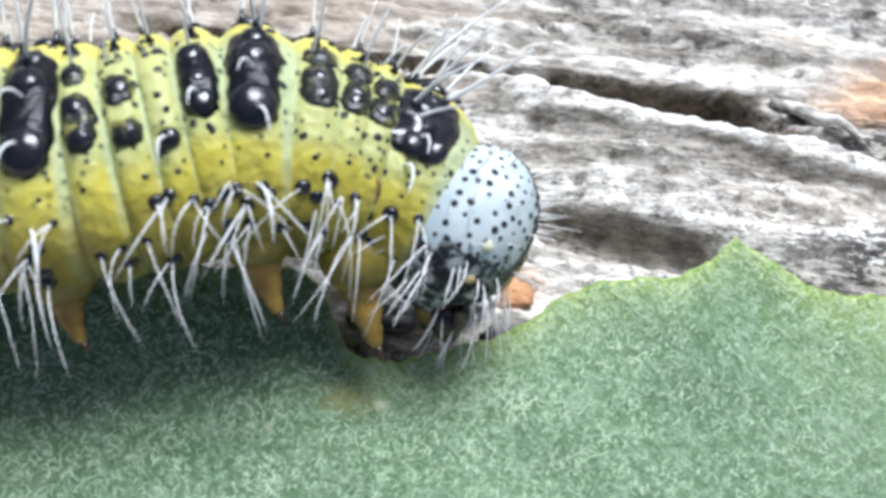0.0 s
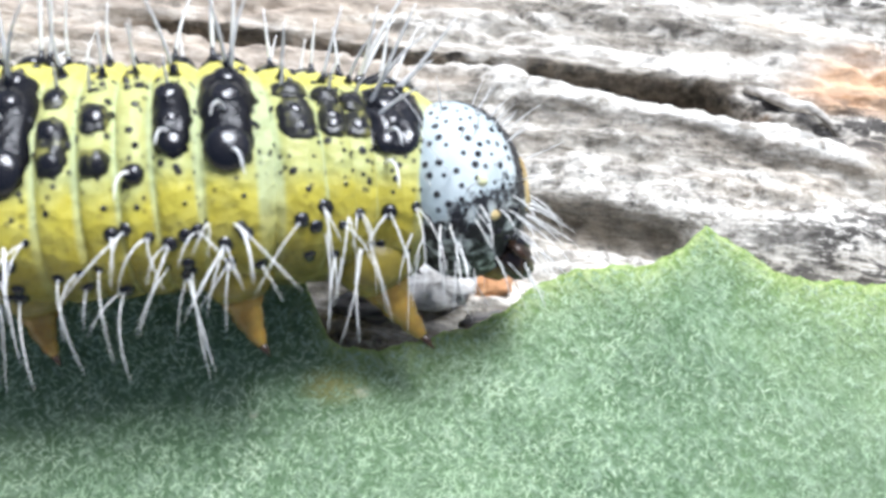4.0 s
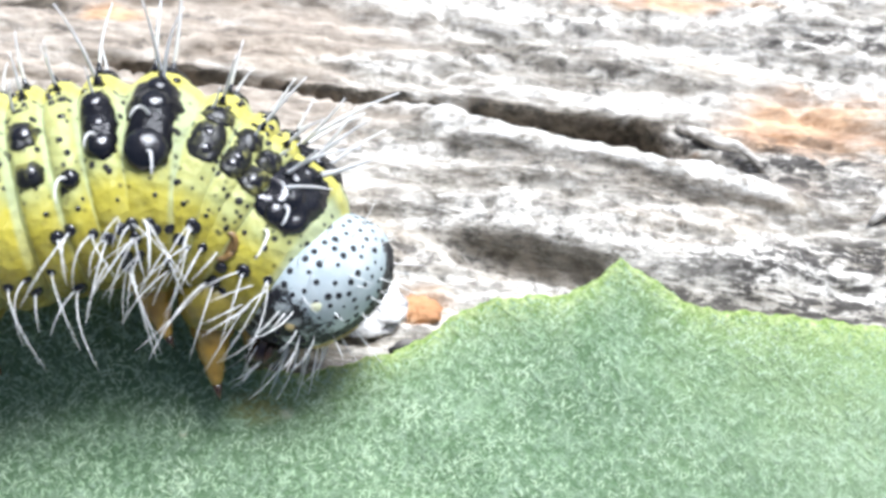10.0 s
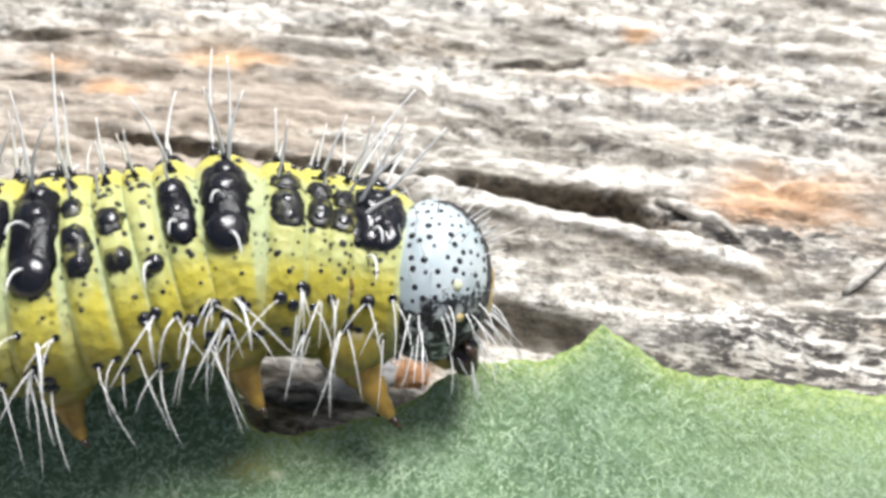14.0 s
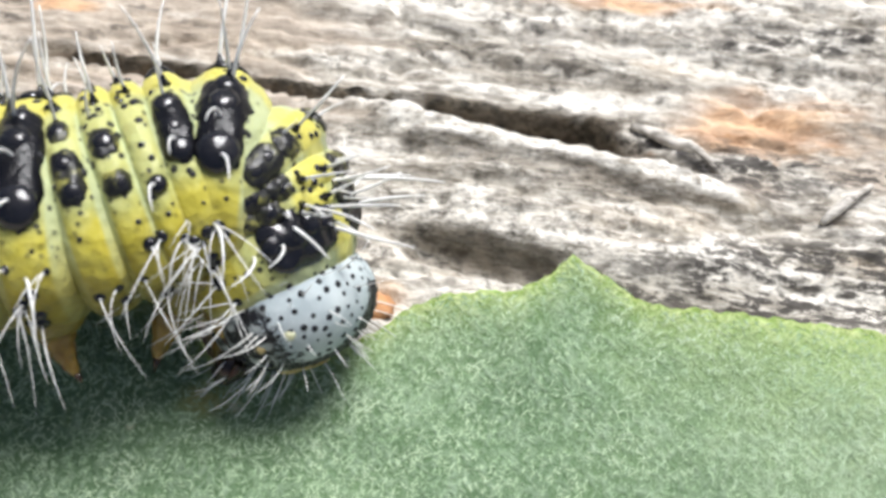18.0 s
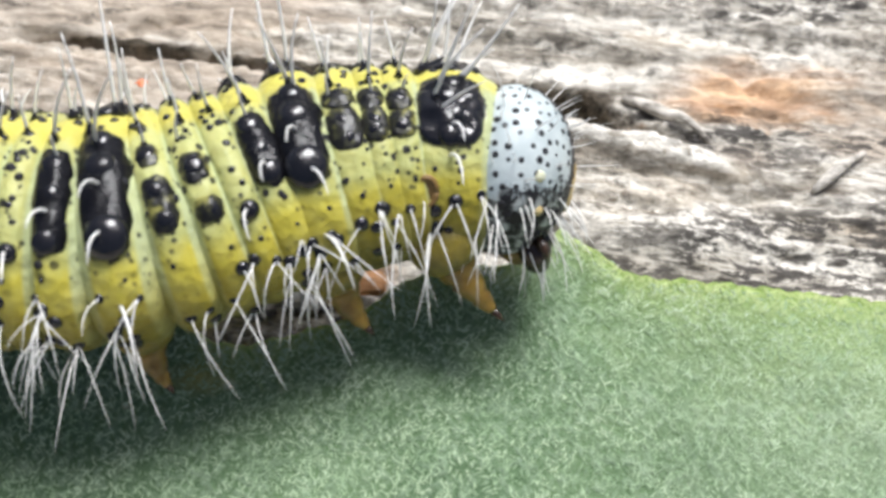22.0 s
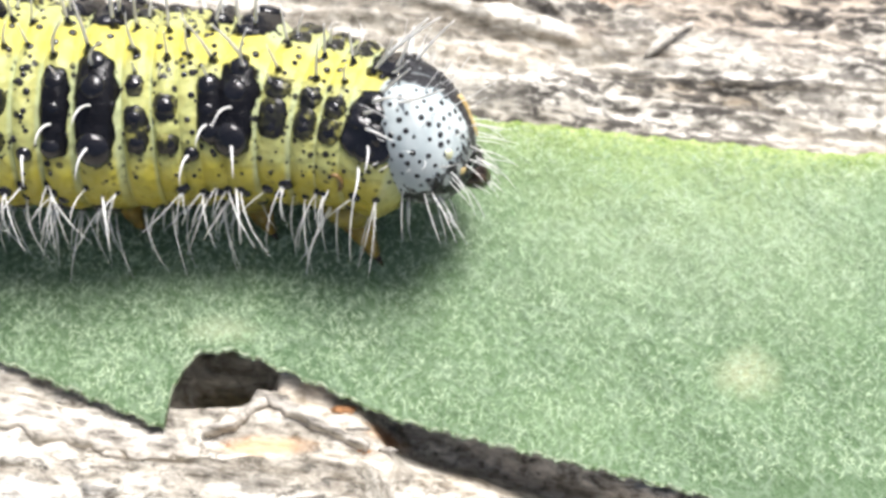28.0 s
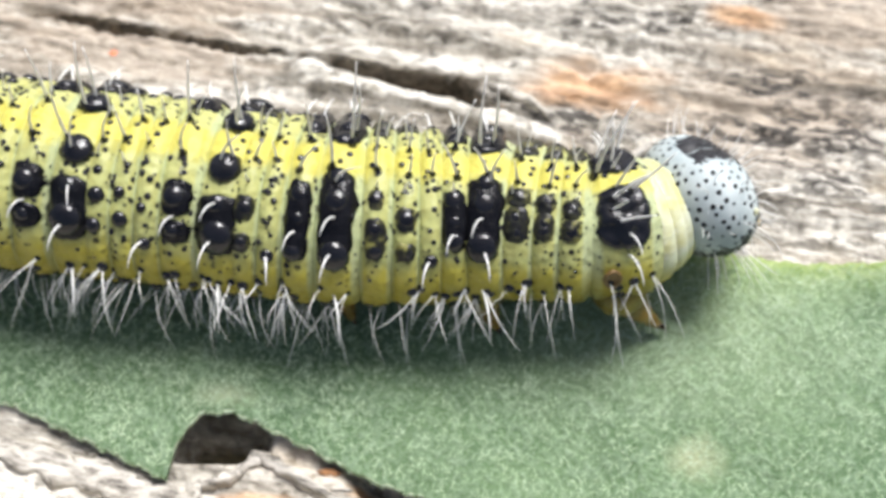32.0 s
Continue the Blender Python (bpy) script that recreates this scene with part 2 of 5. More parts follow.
def blot(x, y, rx, ry, hard=0.5):
    """1 inside an uneven blot on the surface."""
    dx = m.math("DIVIDE", m.math("SUBTRACT", lx, x), rx)
    dy = m.math("DIVIDE", m.math("SUBTRACT", ly, y), ry)
    d = m.math("SQRT", m.math("ADD", m.math("MULTIPLY", dx, dx), m.math("MULTIPLY", dy, dy)))
    return m.ramp(m.math("ADD", d, wander), (hard, 1.0), (1.0, 0.0))


# Paler wax bloom on the right, also painting in the brighter light there.
green = m.mix(m.math("MULTIPLY", blot(6.0, -3.5, 5.5, 3.0, 0.2), m.math("MULTIPLY", fibre, 0.35)), green, (0.60, 0.68, 0.45))
green = m.mix(m.math("MULTIPLY", blot(6.3, -6.57, 0.8, 0.6, 0.1), 0.4), green, (0.62, 0.60, 0.38))
green = m.mix(m.math("MULTIPLY", blot(-5.8, -2.8, 0.6, 0.4, 0.1), 0.55), green, (0.50, 0.42, 0.12))
green = m.mix(m.math("MULTIPLY", blot(-5.3, -2.95, 0.15, 0.11, 0.2), 0.7), green, (0.72, 0.70, 0.5))
green = m.mix(m.math("MULTIPLY", blot(-6.95, -3.3, 0.09, 0.08, 0.2), 0.6), green, (0.72, 0.70, 0.5))
green = m.mix(m.math("MULTIPLY", blot(-3.5, -5.6, 0.9, 0.35, 0.1), 0.4), green, (0.60, 0.64, 0.42))
# Yellow-green tint painting in the sun that comes through the leaf near its edge.
green = m.mix(m.math("MULTIPLY", blot(5.0, -1.2, 5.0, 2.8, 0.2), 0.38), green, (0.29, 0.40, 0.11))
rim = m.node("ShaderNodeAttribute")
rim.attribute_name = "rim"
green = m.mix(m.math("MULTIPLY", rim.outputs["Fac"], 0.7), green, m.ramp(fibre, (0.42, (0.24, 0.36, 0.05)), (0.62, (0.60, 0.68, 0.28))))
m.set(Base_Color=green, Roughness=m.ramp(wax, (0.0, 0.42), (1.0, 0.7)), Specular_IOR_Level=0.35)
m.set(Subsurface_Weight=0.05, Subsurface_Radius=(0.4, 0.8, 0.2), Subsurface_Scale=0.15 * MM)
LEAF = m.bump(m.math("ADD", fibre, m.math("MULTIPLY", m.noise(2, 3), 0.7)), 0.9, 0.16).m
m = Mat("cut leaf rim", 0.4)
m.set(Base_Color=m.ramp(m.noise(3, 4), (0.3, (0.16, 0.27, 0.03)), (0.7, (0.36, 0.48, 0.12))), Subsurface_Weight=0.3,
      Subsurface_Radius=(0.4, 0.8, 0.1), Subsurface_Scale=0.3 * MM)
RIM = m.bump(m.noise(6, 3), 0.5, 0.06).m
m = Mat("fuzzy pale rim", 0.7)
m.set(Base_Color=m.ramp(m.noise(7, 4, rough=0.7), (0.42, (0.10, 0.17, 0.06)), (0.56, (0.45, 0.52, 0.36))))
FUZZ = m.bump(m.noise(8, 3), 0.9, 0.1).m
m = Mat("pale wax flake", 0.6)
m.set(Base_Color=m.ramp(m.noise(1.5, 3), (0.35, (0.27, 0.38, 0.22)), (0.65, (0.47, 0.57, 0.38))))
WAX = m.m
m = Mat("weathered grey wood", 0.8, Specular_IOR_Level=0.25)
GRAIN = radians(9)
streak = m.math("ADD", m.math("MULTIPLY", m.noise(1.0, 6, m.scaled((170, 1000, 800), GRAIN), 0.6), 0.55),
                m.math("MULTIPLY", m.noise(1.0, 5, m.scaled((900, 4600, 2600), GRAIN), 0.66), 0.45))
fine = m.noise(1.0, 5, m.scaled((1000, 6000, 4000), GRAIN), 0.65)
lx, ly, lz = m.axes()
wander = m.math("MULTIPLY", m.math("SUBTRACT", m.noise(1.0, 5, m.scaled((500, 1500, 1000), GRAIN)), 0.5), 1.6)
grey = m.ramp(streak, (0.36, (0.15, 0.13, 0.10)), (0.42, (0.36, 0.33, 0.275)), (0.475, (0.52, 0.485, 0.415)), (0.54, (0.76, 0.72, 0.635)))
grey = m.mix(m.ramp(fine, (0.34, 0.5), (0.45, 0.0)), grey, (0.20, 0.175, 0.14))
grains = m.noise(1.0, 5, m.scaled((3000, 4400, 3600), GRAIN), 0.78)
zones = m.ramp(m.noise(1.0, 3, m.scaled((260, 700, 500), GRAIN)), (0.38, 0.35), (0.54, 1.0))
grey = m.mix(zones, grey, m.ramp(grains, (0.37, 0.14), (0.45, 0.58), (0.54, 1.0)), "MULTIPLY")
splits = m.ramp(m.noise(1.0, 3, m.scaled((260, 2500, 2000), GRAIN), 0.6), (0.478, 0.0), (0.497, 1.0), (0.503, 1.0), (0.522, 0.0))
splits = m.math("MULTIPLY", splits, m.ramp(m.noise(0.8, 3), (0.42, 0.0), (0.55, 0.75)))
grey = m.mix(splits, grey, (0.10, 0.085, 0.06))
tan = m.ramp(m.noise(0.45, 5, m.scaled((350, 1100, 1000), GRAIN)), (0.54, 0.0), (0.72, 0.6))
grey = m.mix(tan, grey, (0.60, 0.48, 0.33))
beige = m.ramp(fine, (0.35, (0.24, 0.195, 0.15)), (0.6, (0.50, 0.42, 0.33)))
for spot in ((-7.5, 4.6, 4.8, 1.4), (-9.5, 7.0, 6.0, 2.4), (-5.5, 6.4, 3.0, 0.9), (3.6, 2.3, 1.2, 0.35), (9.0, 3.4, 4.5, 2.2), (11.5, 6.5, 4.0, 1.4)):
    grey = m.mix(m.math("MULTIPLY", blot(*spot, 0.5), 0.75), grey, beige)


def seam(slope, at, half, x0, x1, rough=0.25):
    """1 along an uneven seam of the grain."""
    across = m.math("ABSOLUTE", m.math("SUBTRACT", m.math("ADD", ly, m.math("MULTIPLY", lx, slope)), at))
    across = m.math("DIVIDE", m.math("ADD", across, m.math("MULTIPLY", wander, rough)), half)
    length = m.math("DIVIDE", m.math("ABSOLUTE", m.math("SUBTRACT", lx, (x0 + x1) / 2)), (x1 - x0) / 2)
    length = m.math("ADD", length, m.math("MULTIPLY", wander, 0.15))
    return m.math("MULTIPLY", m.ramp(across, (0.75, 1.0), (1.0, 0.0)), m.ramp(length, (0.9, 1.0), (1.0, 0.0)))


grey = m.mix(m.math("MULTIPLY", seam(0.30, 3.16, 0.36, -3.1, 4.0, 0.15), 0.85), grey, m.ramp(grains, (0.38, (0.30, 0.27, 0.22)), (0.46, (0.62, 0.585, 0.51)), (0.56, (0.85, 0.82, 0.74))))
# Dark seams: shade down in the cracks painted as colour, plus grey grain bands.
shade_and_streaks = m.ramp(grains, (0.38, (0.018, 0.016, 0.012)), (0.48, (0.055, 0.046, 0.032)), (0.60, (0.17, 0.14, 0.10)))
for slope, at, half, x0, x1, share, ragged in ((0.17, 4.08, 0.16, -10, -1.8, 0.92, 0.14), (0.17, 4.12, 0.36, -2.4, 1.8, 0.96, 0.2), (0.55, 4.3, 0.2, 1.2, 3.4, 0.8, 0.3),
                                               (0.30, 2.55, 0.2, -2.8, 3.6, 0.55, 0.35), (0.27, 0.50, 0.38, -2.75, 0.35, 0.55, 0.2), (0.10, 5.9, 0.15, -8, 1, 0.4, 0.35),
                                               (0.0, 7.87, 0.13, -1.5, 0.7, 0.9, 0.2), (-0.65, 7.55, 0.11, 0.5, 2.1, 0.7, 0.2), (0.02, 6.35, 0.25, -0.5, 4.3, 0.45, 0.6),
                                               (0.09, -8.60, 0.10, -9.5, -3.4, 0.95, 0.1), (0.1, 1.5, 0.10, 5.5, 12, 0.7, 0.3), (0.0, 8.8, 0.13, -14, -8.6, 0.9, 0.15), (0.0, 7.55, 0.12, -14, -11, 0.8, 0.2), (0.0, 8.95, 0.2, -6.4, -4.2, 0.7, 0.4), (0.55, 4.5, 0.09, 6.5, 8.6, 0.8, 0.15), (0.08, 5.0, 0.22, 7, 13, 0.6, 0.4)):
    grey = m.mix(m.math("MULTIPLY", seam(slope, at, half, x0, x1, ragged), share), grey, shade_and_streaks)
rust = m.ramp(m.noise(1.0, 5, m.scaled((700, 2200, 1500), GRAIN)), (0.35, (0.36, 0.18, 0.075)), (0.6, (0.68, 0.44, 0.25)))
for spot in ((4.7, 3.95, 2.3, 1.0), (2.4, 7.3, 2.4, 0.32), (2.1, 8.85, 0.7, 0.3), (-11.3, 8.0, 1.0, 0.35), (-10.0, 7.2, 0.9, 0.35), (-7.4, 8.1, 1.6, 0.4), (2.0, 3.1, 0.4, 0.35), (-3.3, -0.2, 0.8, 0.5), (-2.5, -7.65, 1.1, 0.22), (-0.4, -7.3, 0.5, 0.3), (8.5, 6.4, 1.2, 0.5)):
    grey = m.mix(m.math("MULTIPLY", blot(*spot, 0.3), 0.85), grey, rust)
peppered = m.ramp(m.noise(1.0, 5, m.scaled((1500, 5200, 3600), GRAIN), 0.74), (0.475, 0.0), (0.53, 1.0))
grey = m.mix(m.math("MULTIPLY", peppered, 0.28), grey, (0.13, 0.105, 0.08))
for spot in ((5.0, 0.1, 5.6, 1.5), (4.4, 2.8, 2.6, 0.95), (8.8, 4.3, 1.8, 0.8), (8.6, 2.5, 2.8, 0.9), (2.2, 3.5, 1.0, 0.4), (11, 2.5, 4, 1.6), (6, 6.2, 3, 0.6), (9.4, 4.1, 1.5, 0.6), (7.0, 0.8, 2, 0.5), (10.2, 1.1, 1.5, 0.5)):
    grey = m.mix(m.math("MULTIPLY", m.math("MULTIPLY", blot(*spot, 0.4), peppered), 0.92), grey, (0.05, 0.045, 0.04))
grit = m.math("MULTIPLY", m.ramp(m.noise(2.2, 5, m.scaled((600, 1300, 1000), GRAIN), 0.75), (0.56, 0.0), (0.62, 1.0)), m.ramp(m.noise(0.25, 3), (0.5, 0.0), (0.58, 1.0)))
grey = m.mix(m.math("MULTIPLY", grit, 0.7), grey, (0.08, 0.07, 0.06))
# Shade in the gaps below the leaf, painted as dark olive blots.
gap_shade = m.ramp(m.noise(3, 5, m.scaled((700, 1500, 1000), GRAIN), 0.7), (0.42, (0.035, 0.030, 0.014)), (0.62, (0.17, 0.14, 0.07)))
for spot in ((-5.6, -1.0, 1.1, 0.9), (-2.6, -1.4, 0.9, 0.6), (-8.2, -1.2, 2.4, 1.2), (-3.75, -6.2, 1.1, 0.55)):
    grey = m.mix(m.math("MULTIPLY", blot(*spot, 0.5), 0.85), grey, gap_shade)
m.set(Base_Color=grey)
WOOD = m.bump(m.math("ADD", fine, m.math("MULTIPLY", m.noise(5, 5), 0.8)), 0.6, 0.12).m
m = Mat("rust-coloured wood", 0.75)
m.set(Base_Color=m.ramp(m.noise(1.4, 6, m.scaled((500, 2000, 1500), GRAIN)), (0.3, (0.30, 0.13, 0.05)), (0.55, (0.55, 0.29, 0.13)), (0.75, (0.72, 0.55, 0.38))))
RUST = m.bump(m.noise(5, 5), 0.8, 0.1).m
m = Mat("bleached splinter", 0.7)
m.set(Base_Color=m.ramp(m.noise(1.6, 6, m.scaled((800, 3200, 3000), GRAIN), 0.7), (0.36, (0.10, 0.09, 0.075)), (0.44, (0.30, 0.275, 0.235)), (0.58, (0.62, 0.58, 0.51))))
SPLINTER = m.bump(m.noise(6, 4), 0.6, 0.06).m
# Wood for an added flake; its whiteness stands in for sun on the board.
m = Mat("whitish wood flake", 0.7)
m.set(Base_Color=m.ramp(m.noise(1.6, 6, m.scaled((900, 2400, 2400), GRAIN), 0.7), (0.34, (0.30, 0.28, 0.25)), (0.44, (0.58, 0.56, 0.52)), (0.58, (0.80, 0.78, 0.74))))
WHITISH = m.bump(m.noise(6, 4), 0.6, 0.06).m
# Weathered wood coloured darker for two flakes, standing in for the gap's shade.
m = Mat("shade-dark weathered wood", 0.75)
m.set(Base_Color=m.ramp(m.noise(2, 5, m.scaled((500, 3000, 3000))), (0.38, (0.035, 0.032, 0.03)), (0.62, (0.20, 0.185, 0.165))))
SHADE_WOOD = m.bump(m.noise(6, 4), 0.6, 0.06).m
m = Mat("orange-red speck", 0.5)
m.set(Base_Color=m.ramp(m.noise(3, 3), (0.3, (0.55, 0.11, 0.03)), (0.7, (0.8, 0.26, 0.1))))
RED = m.m

# ---------------------------------------------------------------- building helpers


def part(name, bm, material, parent=None, label=""):
    """Links a bmesh, in millimetres, as one mesh object under a thing or a part."""
    me = bpy.data.meshes.new(name)
    bm.to_mesh(me)
    bm.free()
    me.transform(Matrix.Scale(MM, 4))
    for mat in material if isinstance(material, (list, tuple)) else (material,):
        me.materials.append(mat)
    me.polygons.foreach_set("use_smooth", [True] * len(me.polygons))
    ob = new(name, me)
    if parent:
        ob.parent = parent
    return tagged(ob, label)


def shared(name, ob, parent, m=None):
    """Another part on the mesh of ob."""
    o = new(name, ob.data)
    o.parent = parent
    if m is not None:
        o.matrix_basis = m
    return o


def sheet(bm, rows, closed=False, mat=0):
    """Quads between rows of points; closed joins each row's ends."""
    vs = [[bm.verts.new(p) for p in row] for row in rows]
    n = len(vs[0])
    for a, b in zip(vs, vs[1:]):
        for k in range(n if closed else n - 1):
            f = bm.faces.new((a[k], a[(k + 1) % n], b[(k + 1) % n], b[k]))
            f.material_index = mat
    return vs


def tube(bm, points, radii, sides=5, mat=0):
    """A round rod through points, closed at both ends."""
    points = [Vector(p) for p in points]
    rows = []
    for k, (p, r) in enumerate(zip(points, radii)):
        t = (points[min(k + 1, len(points) - 1)] - points[max(k - 1, 0)]).normalized()
        a = t.orthogonal().normalized()
        b = t.cross(a)
        rows.append([p + r * (math.cos(q) * a + math.sin(q) * b) for q in (2 * math.pi * j / sides for j in range(sides))])
    # keep the rows from twisting against one another
    for k in range(1, len(rows)):
        best = min(range(sides), key=lambda s: sum((rows[k][(j + s) % sides] - rows[k - 1][j]).length for j in range(sides)))
        rows[k] = rows[k][best:] + rows[k][:best]
    vs = sheet(bm, rows, True, mat)
    for ring, end in ((vs[0], points[0]), (vs[-1], points[-1])):
        c = bm.verts.new(end)
        for k in range(sides):
            f = bm.faces.new((ring[k], ring[(k + 1) % sides], c) if ring is vs[-1] else (ring[(k + 1) % sides], ring[k], c))
            f.material_index = mat


def hair(bm, root, way, bend, length, thick=0.03, steps=6):
    """A tapered bristle from root along way that curves towards bend."""
    p, d = Vector(root), Vector(way).normalized()
    pts = [p.copy()]
    for k in range(steps):
        d = (d + Vector(bend) / steps).normalized()
        p = p + d * (length / steps)
        pts.append(p.copy())
    tube(bm, pts, [thick * (1 - 0.72 * (k / steps) ** 1.5) for k in range(steps + 1)], 5)


def dome(bm, centre, normal, radius, height, mat=0, rings=4, sides=10):
    """A rounded knob on a surface."""
    n = Vector(normal).normalized()
    a = n.orthogonal().normalized()
    b = n.cross(a)
    c = Vector(centre)
    rows = []
    for k in range(rings):
        q = math.pi / 2 * k / rings
        rows.append([c + n * (height * math.sin(q) - 0.02) + radius * math.cos(q) * (math.cos(s) * a + math.sin(s) * b) for s in (2 * math.pi * j / sides for j in range(sides))])
    vs = sheet(bm, rows, True, mat)
    top = bm.verts.new(c + n * (height - 0.02))
    for k in range(sides):
        bm.faces.new((vs[-1][k], vs[-1][(k + 1) % sides], top)).material_index = mat


def lattice(u, v, seed):
    """Smooth value noise over arrays u and v, from 0 to 1."""
    i, j = np.floor(u).astype(np.int64), np.floor(v).astype(np.int64)
    f, g = u - i, v - j
    f, g = f * f * (3 - 2 * f), g * g * (3 - 2 * g)

    def h(a, b):
        n = (a * 374761393 + b * 668265263 + seed * 974634777) & 0x7FFFFFFF
        n = ((n ^ (n >> 13)) * 1274126177) & 0x7FFFFFFF
        return ((n ^ (n >> 16)) & 0xFFFF) / 65535.0

    return (h(i, j) * (1 - f) + h(i + 1, j) * f) * (1 - g) + (h(i, j + 1) * (1 - f) + h(i + 1, j + 1) * f) * g


def layers(u, v, seed, count):
    total, gain = 0, 0.5
    for k in range(count):
        total = total + gain * lattice(u * 2**k, v * 2**k, seed + k)
        gain *= 0.5
    return total


def grid_mesh(name, xs, ys, zz, material):
    """A height field over the lines xs and ys, in millimetres."""
    X, Y = np.meshgrid(xs, ys)
    co = np.stack([X, Y, zz], -1).reshape(-1, 3) * MM
    nx, ny = len(xs), len(ys)
    i = (np.arange(ny - 1)[:, None] * nx + np.arange(nx - 1)[None]).ravel()
    quads = np.stack([i, i + 1, i + nx + 1, i + nx], -1)
    me = bpy.data.meshes.new(name)
    me.vertices.add(len(co))
    me.vertices.foreach_set("co", co.ravel())
    me.loops.add(quads.size)
    me.loops.foreach_set("vertex_index", quads.ravel())
    me.polygons.add(len(quads))
    me.polygons.foreach_set("loop_start", np.arange(len(quads)) * 4)
    me.update(calc_edges=True)
    me.polygons.foreach_set("use_smooth", [True] * len(quads))
    me.materials.append(material)
    return new(name, me)


# ---------------------------------------------------------------- the wooden board


def bank(x, lo, hi, soft):
    """1 between lo and hi, falling off over soft."""
    return 1 / (1 + np.exp(-(x - lo) / soft)) * 1 / (1 + np.exp((x - hi) / soft))


def wood_height(x, y):
    """Relief of the weathered board: long ridges, torn fibres, and the large crack with the pale ridge below it."""
    c, s = math.cos(-GRAIN), math.sin(-GRAIN)
    u, v = c * x + s * y, -s * x + c * y
    v = v + 0.5 * (layers(u / 7, v / 5, 3, 2) - 0.4)
    z = 0.2 * (layers(u / 9, v / 1.6, 11, 3) - 0.45)
    cracks = np.abs(layers(u / 6, v / 0.9, 23, 3) - 0.44)
    z = z - 0.22 * np.exp(-((cracks / 0.018) ** 2))
    z = z + 0.17 * (layers(u / 2.2, v / 0.24, 31, 3) - 0.45) + 0.19 * (layers(u / 0.45, v / 0.2, 41, 2) - 0.4) + 0.10 * (lattice(u / 0.26, v / 0.17, 47) - 0.5)
    torn = np.clip(layers(u / 2.2, v / 0.8, 57, 2) - 0.36, 0, 1)
    z = z + 0.22 * torn * (layers(u / 1.0, v / 0.25, 63, 3) - 0.4)
    flakes = layers(u / 3.6 + 5, v / 0.5, 71, 4)
    z = z + 0.035 * (np.tanh((flakes - 0.40) / 0.014) + np.tanh((flakes - 0.49) / 0.014) + np.tanh((flakes - 0.56) / 0.014) + 0.6)
    line = 4.02 - 0.17 * x - 0.5 * np.clip(x - 0.9, 0, 2) + 0.05 * np.sin(x * 1.7)
    width = 0.10 + 0.17 * bank(x, -2.2, 2.4, 0.3)
    z = z - 1.9 * np.exp(-(((y - line) / width) ** 4)) * bank(x, -10, 2.2, 0.3)
    ridge = 3.08 - 0.30 * x
    z = z + 0.55 * np.exp(-(((y - ridge) / 0.36) ** 4)) * bank(x, -3.2, 4.0, 0.25)
    under = 0.55 - 0.27 * (x + 0.5)
    z = z - 0.55 * np.exp(-(((y - under) / 0.3) ** 4)) * bank(x, -2.6, 0.25, 0.15)
    z = z + 0.5 * bank(y, under + 0.25, ridge - 0.4, 0.12) * bank(x, -2.2, 3.5, 0.5)
    z = z - 1.3 * np.exp(-(((y + 7.2 + 0.36 * x) / 0.45) ** 2)) * bank(x, -0.8, 9, 0.5)
    z = z - 0.9 * np.exp(-(((x + 3.6) / 0.75) ** 2 + ((y + 6.3) / 0.5) ** 2))
    z = z + 0.6 * bank(y, -30, -6.75 - 0.25 * (x + 4) + 0.5 * (layers(x / 0.6, y / 0.6, 83, 2) - 0.4), 0.07) * bank(x, -40, -0.2, 0.2)
    z = z + 0.35 * bank(y, -2.0, -0.3, 0.15) * bank(x, -5.6, -2.8, 0.2) * layers(x / 0.9, y / 0.5, 113, 2)
    leafed = bank(y, -8.5, -0.6, 0.5)
    z = np.minimum(z * (1 - 0.35 * leafed) - 0.1 * leafed, 1.0 - 0.55 * leafed)
    rim = np.where(x < -4.6, -5.45 - 0.43 * (x + 8.1), np.where(x < -3.3, -6.75, -5.7 - 0.4 * (x + 3.2)))
    bank_low = bank(y, -30, rim + 0.3 * (layers(x / 0.5, y / 0.5, 91, 2) - 0.4), 0.05) * bank(x, -40, -0.5, 0.12)
    hole = bank(x, -4.65, -2.55, 0.10) * bank(y, -6.85, -5.0, 0.10)
    bank_low = bank_low * (1 - hole)
    z = z - 0.9 * hole
    z = z + bank_low * (1.0 + 0.7 * (layers(u / 0.9, v / 0.3, 97, 3) - 0.4))
    return np.minimum(z, np.where(y > -8.2, 1.46 + 0.0136 * x + 0.1157 * y - 0.35 * np.clip(0.62 - layers(u / 0.8, v / 0.35, 103, 3), 0, 1), 9.0))


def spread(lo, hi, step, far):
    inner = np.arange(lo, hi, step)
    out = np.geomspace(step, far, 26)
    return np.concatenate([lo - out[::-1], inner, hi - step + out])


def build_board():
    xs, ys = spread(-16, 17, 0.085, 260), spread(-10.5, 13, 0.085, 160)
    X, Y = np.meshgrid(xs, ys)
    ob = grid_mesh("ground", xs, ys, wood_height(X, Y), WOOD)
    tagged(ob, "weathered grey wooden board with torn grain and dark cracks", "wood", kind="structure")


build_board()

# ---------------------------------------------------------------- the leaf


def leaf_top(x, y):
    """Height of the leaf's upper face, in millimetres."""
    wave = 0.10 * math.sin(0.55 * x + 0.3) * math.cos(0.5 * y) + 0.03 * math.sin(1.7 * x + 2 * y)
    return 1.673 + 0.0136 * x + 0.1157 * y + wave


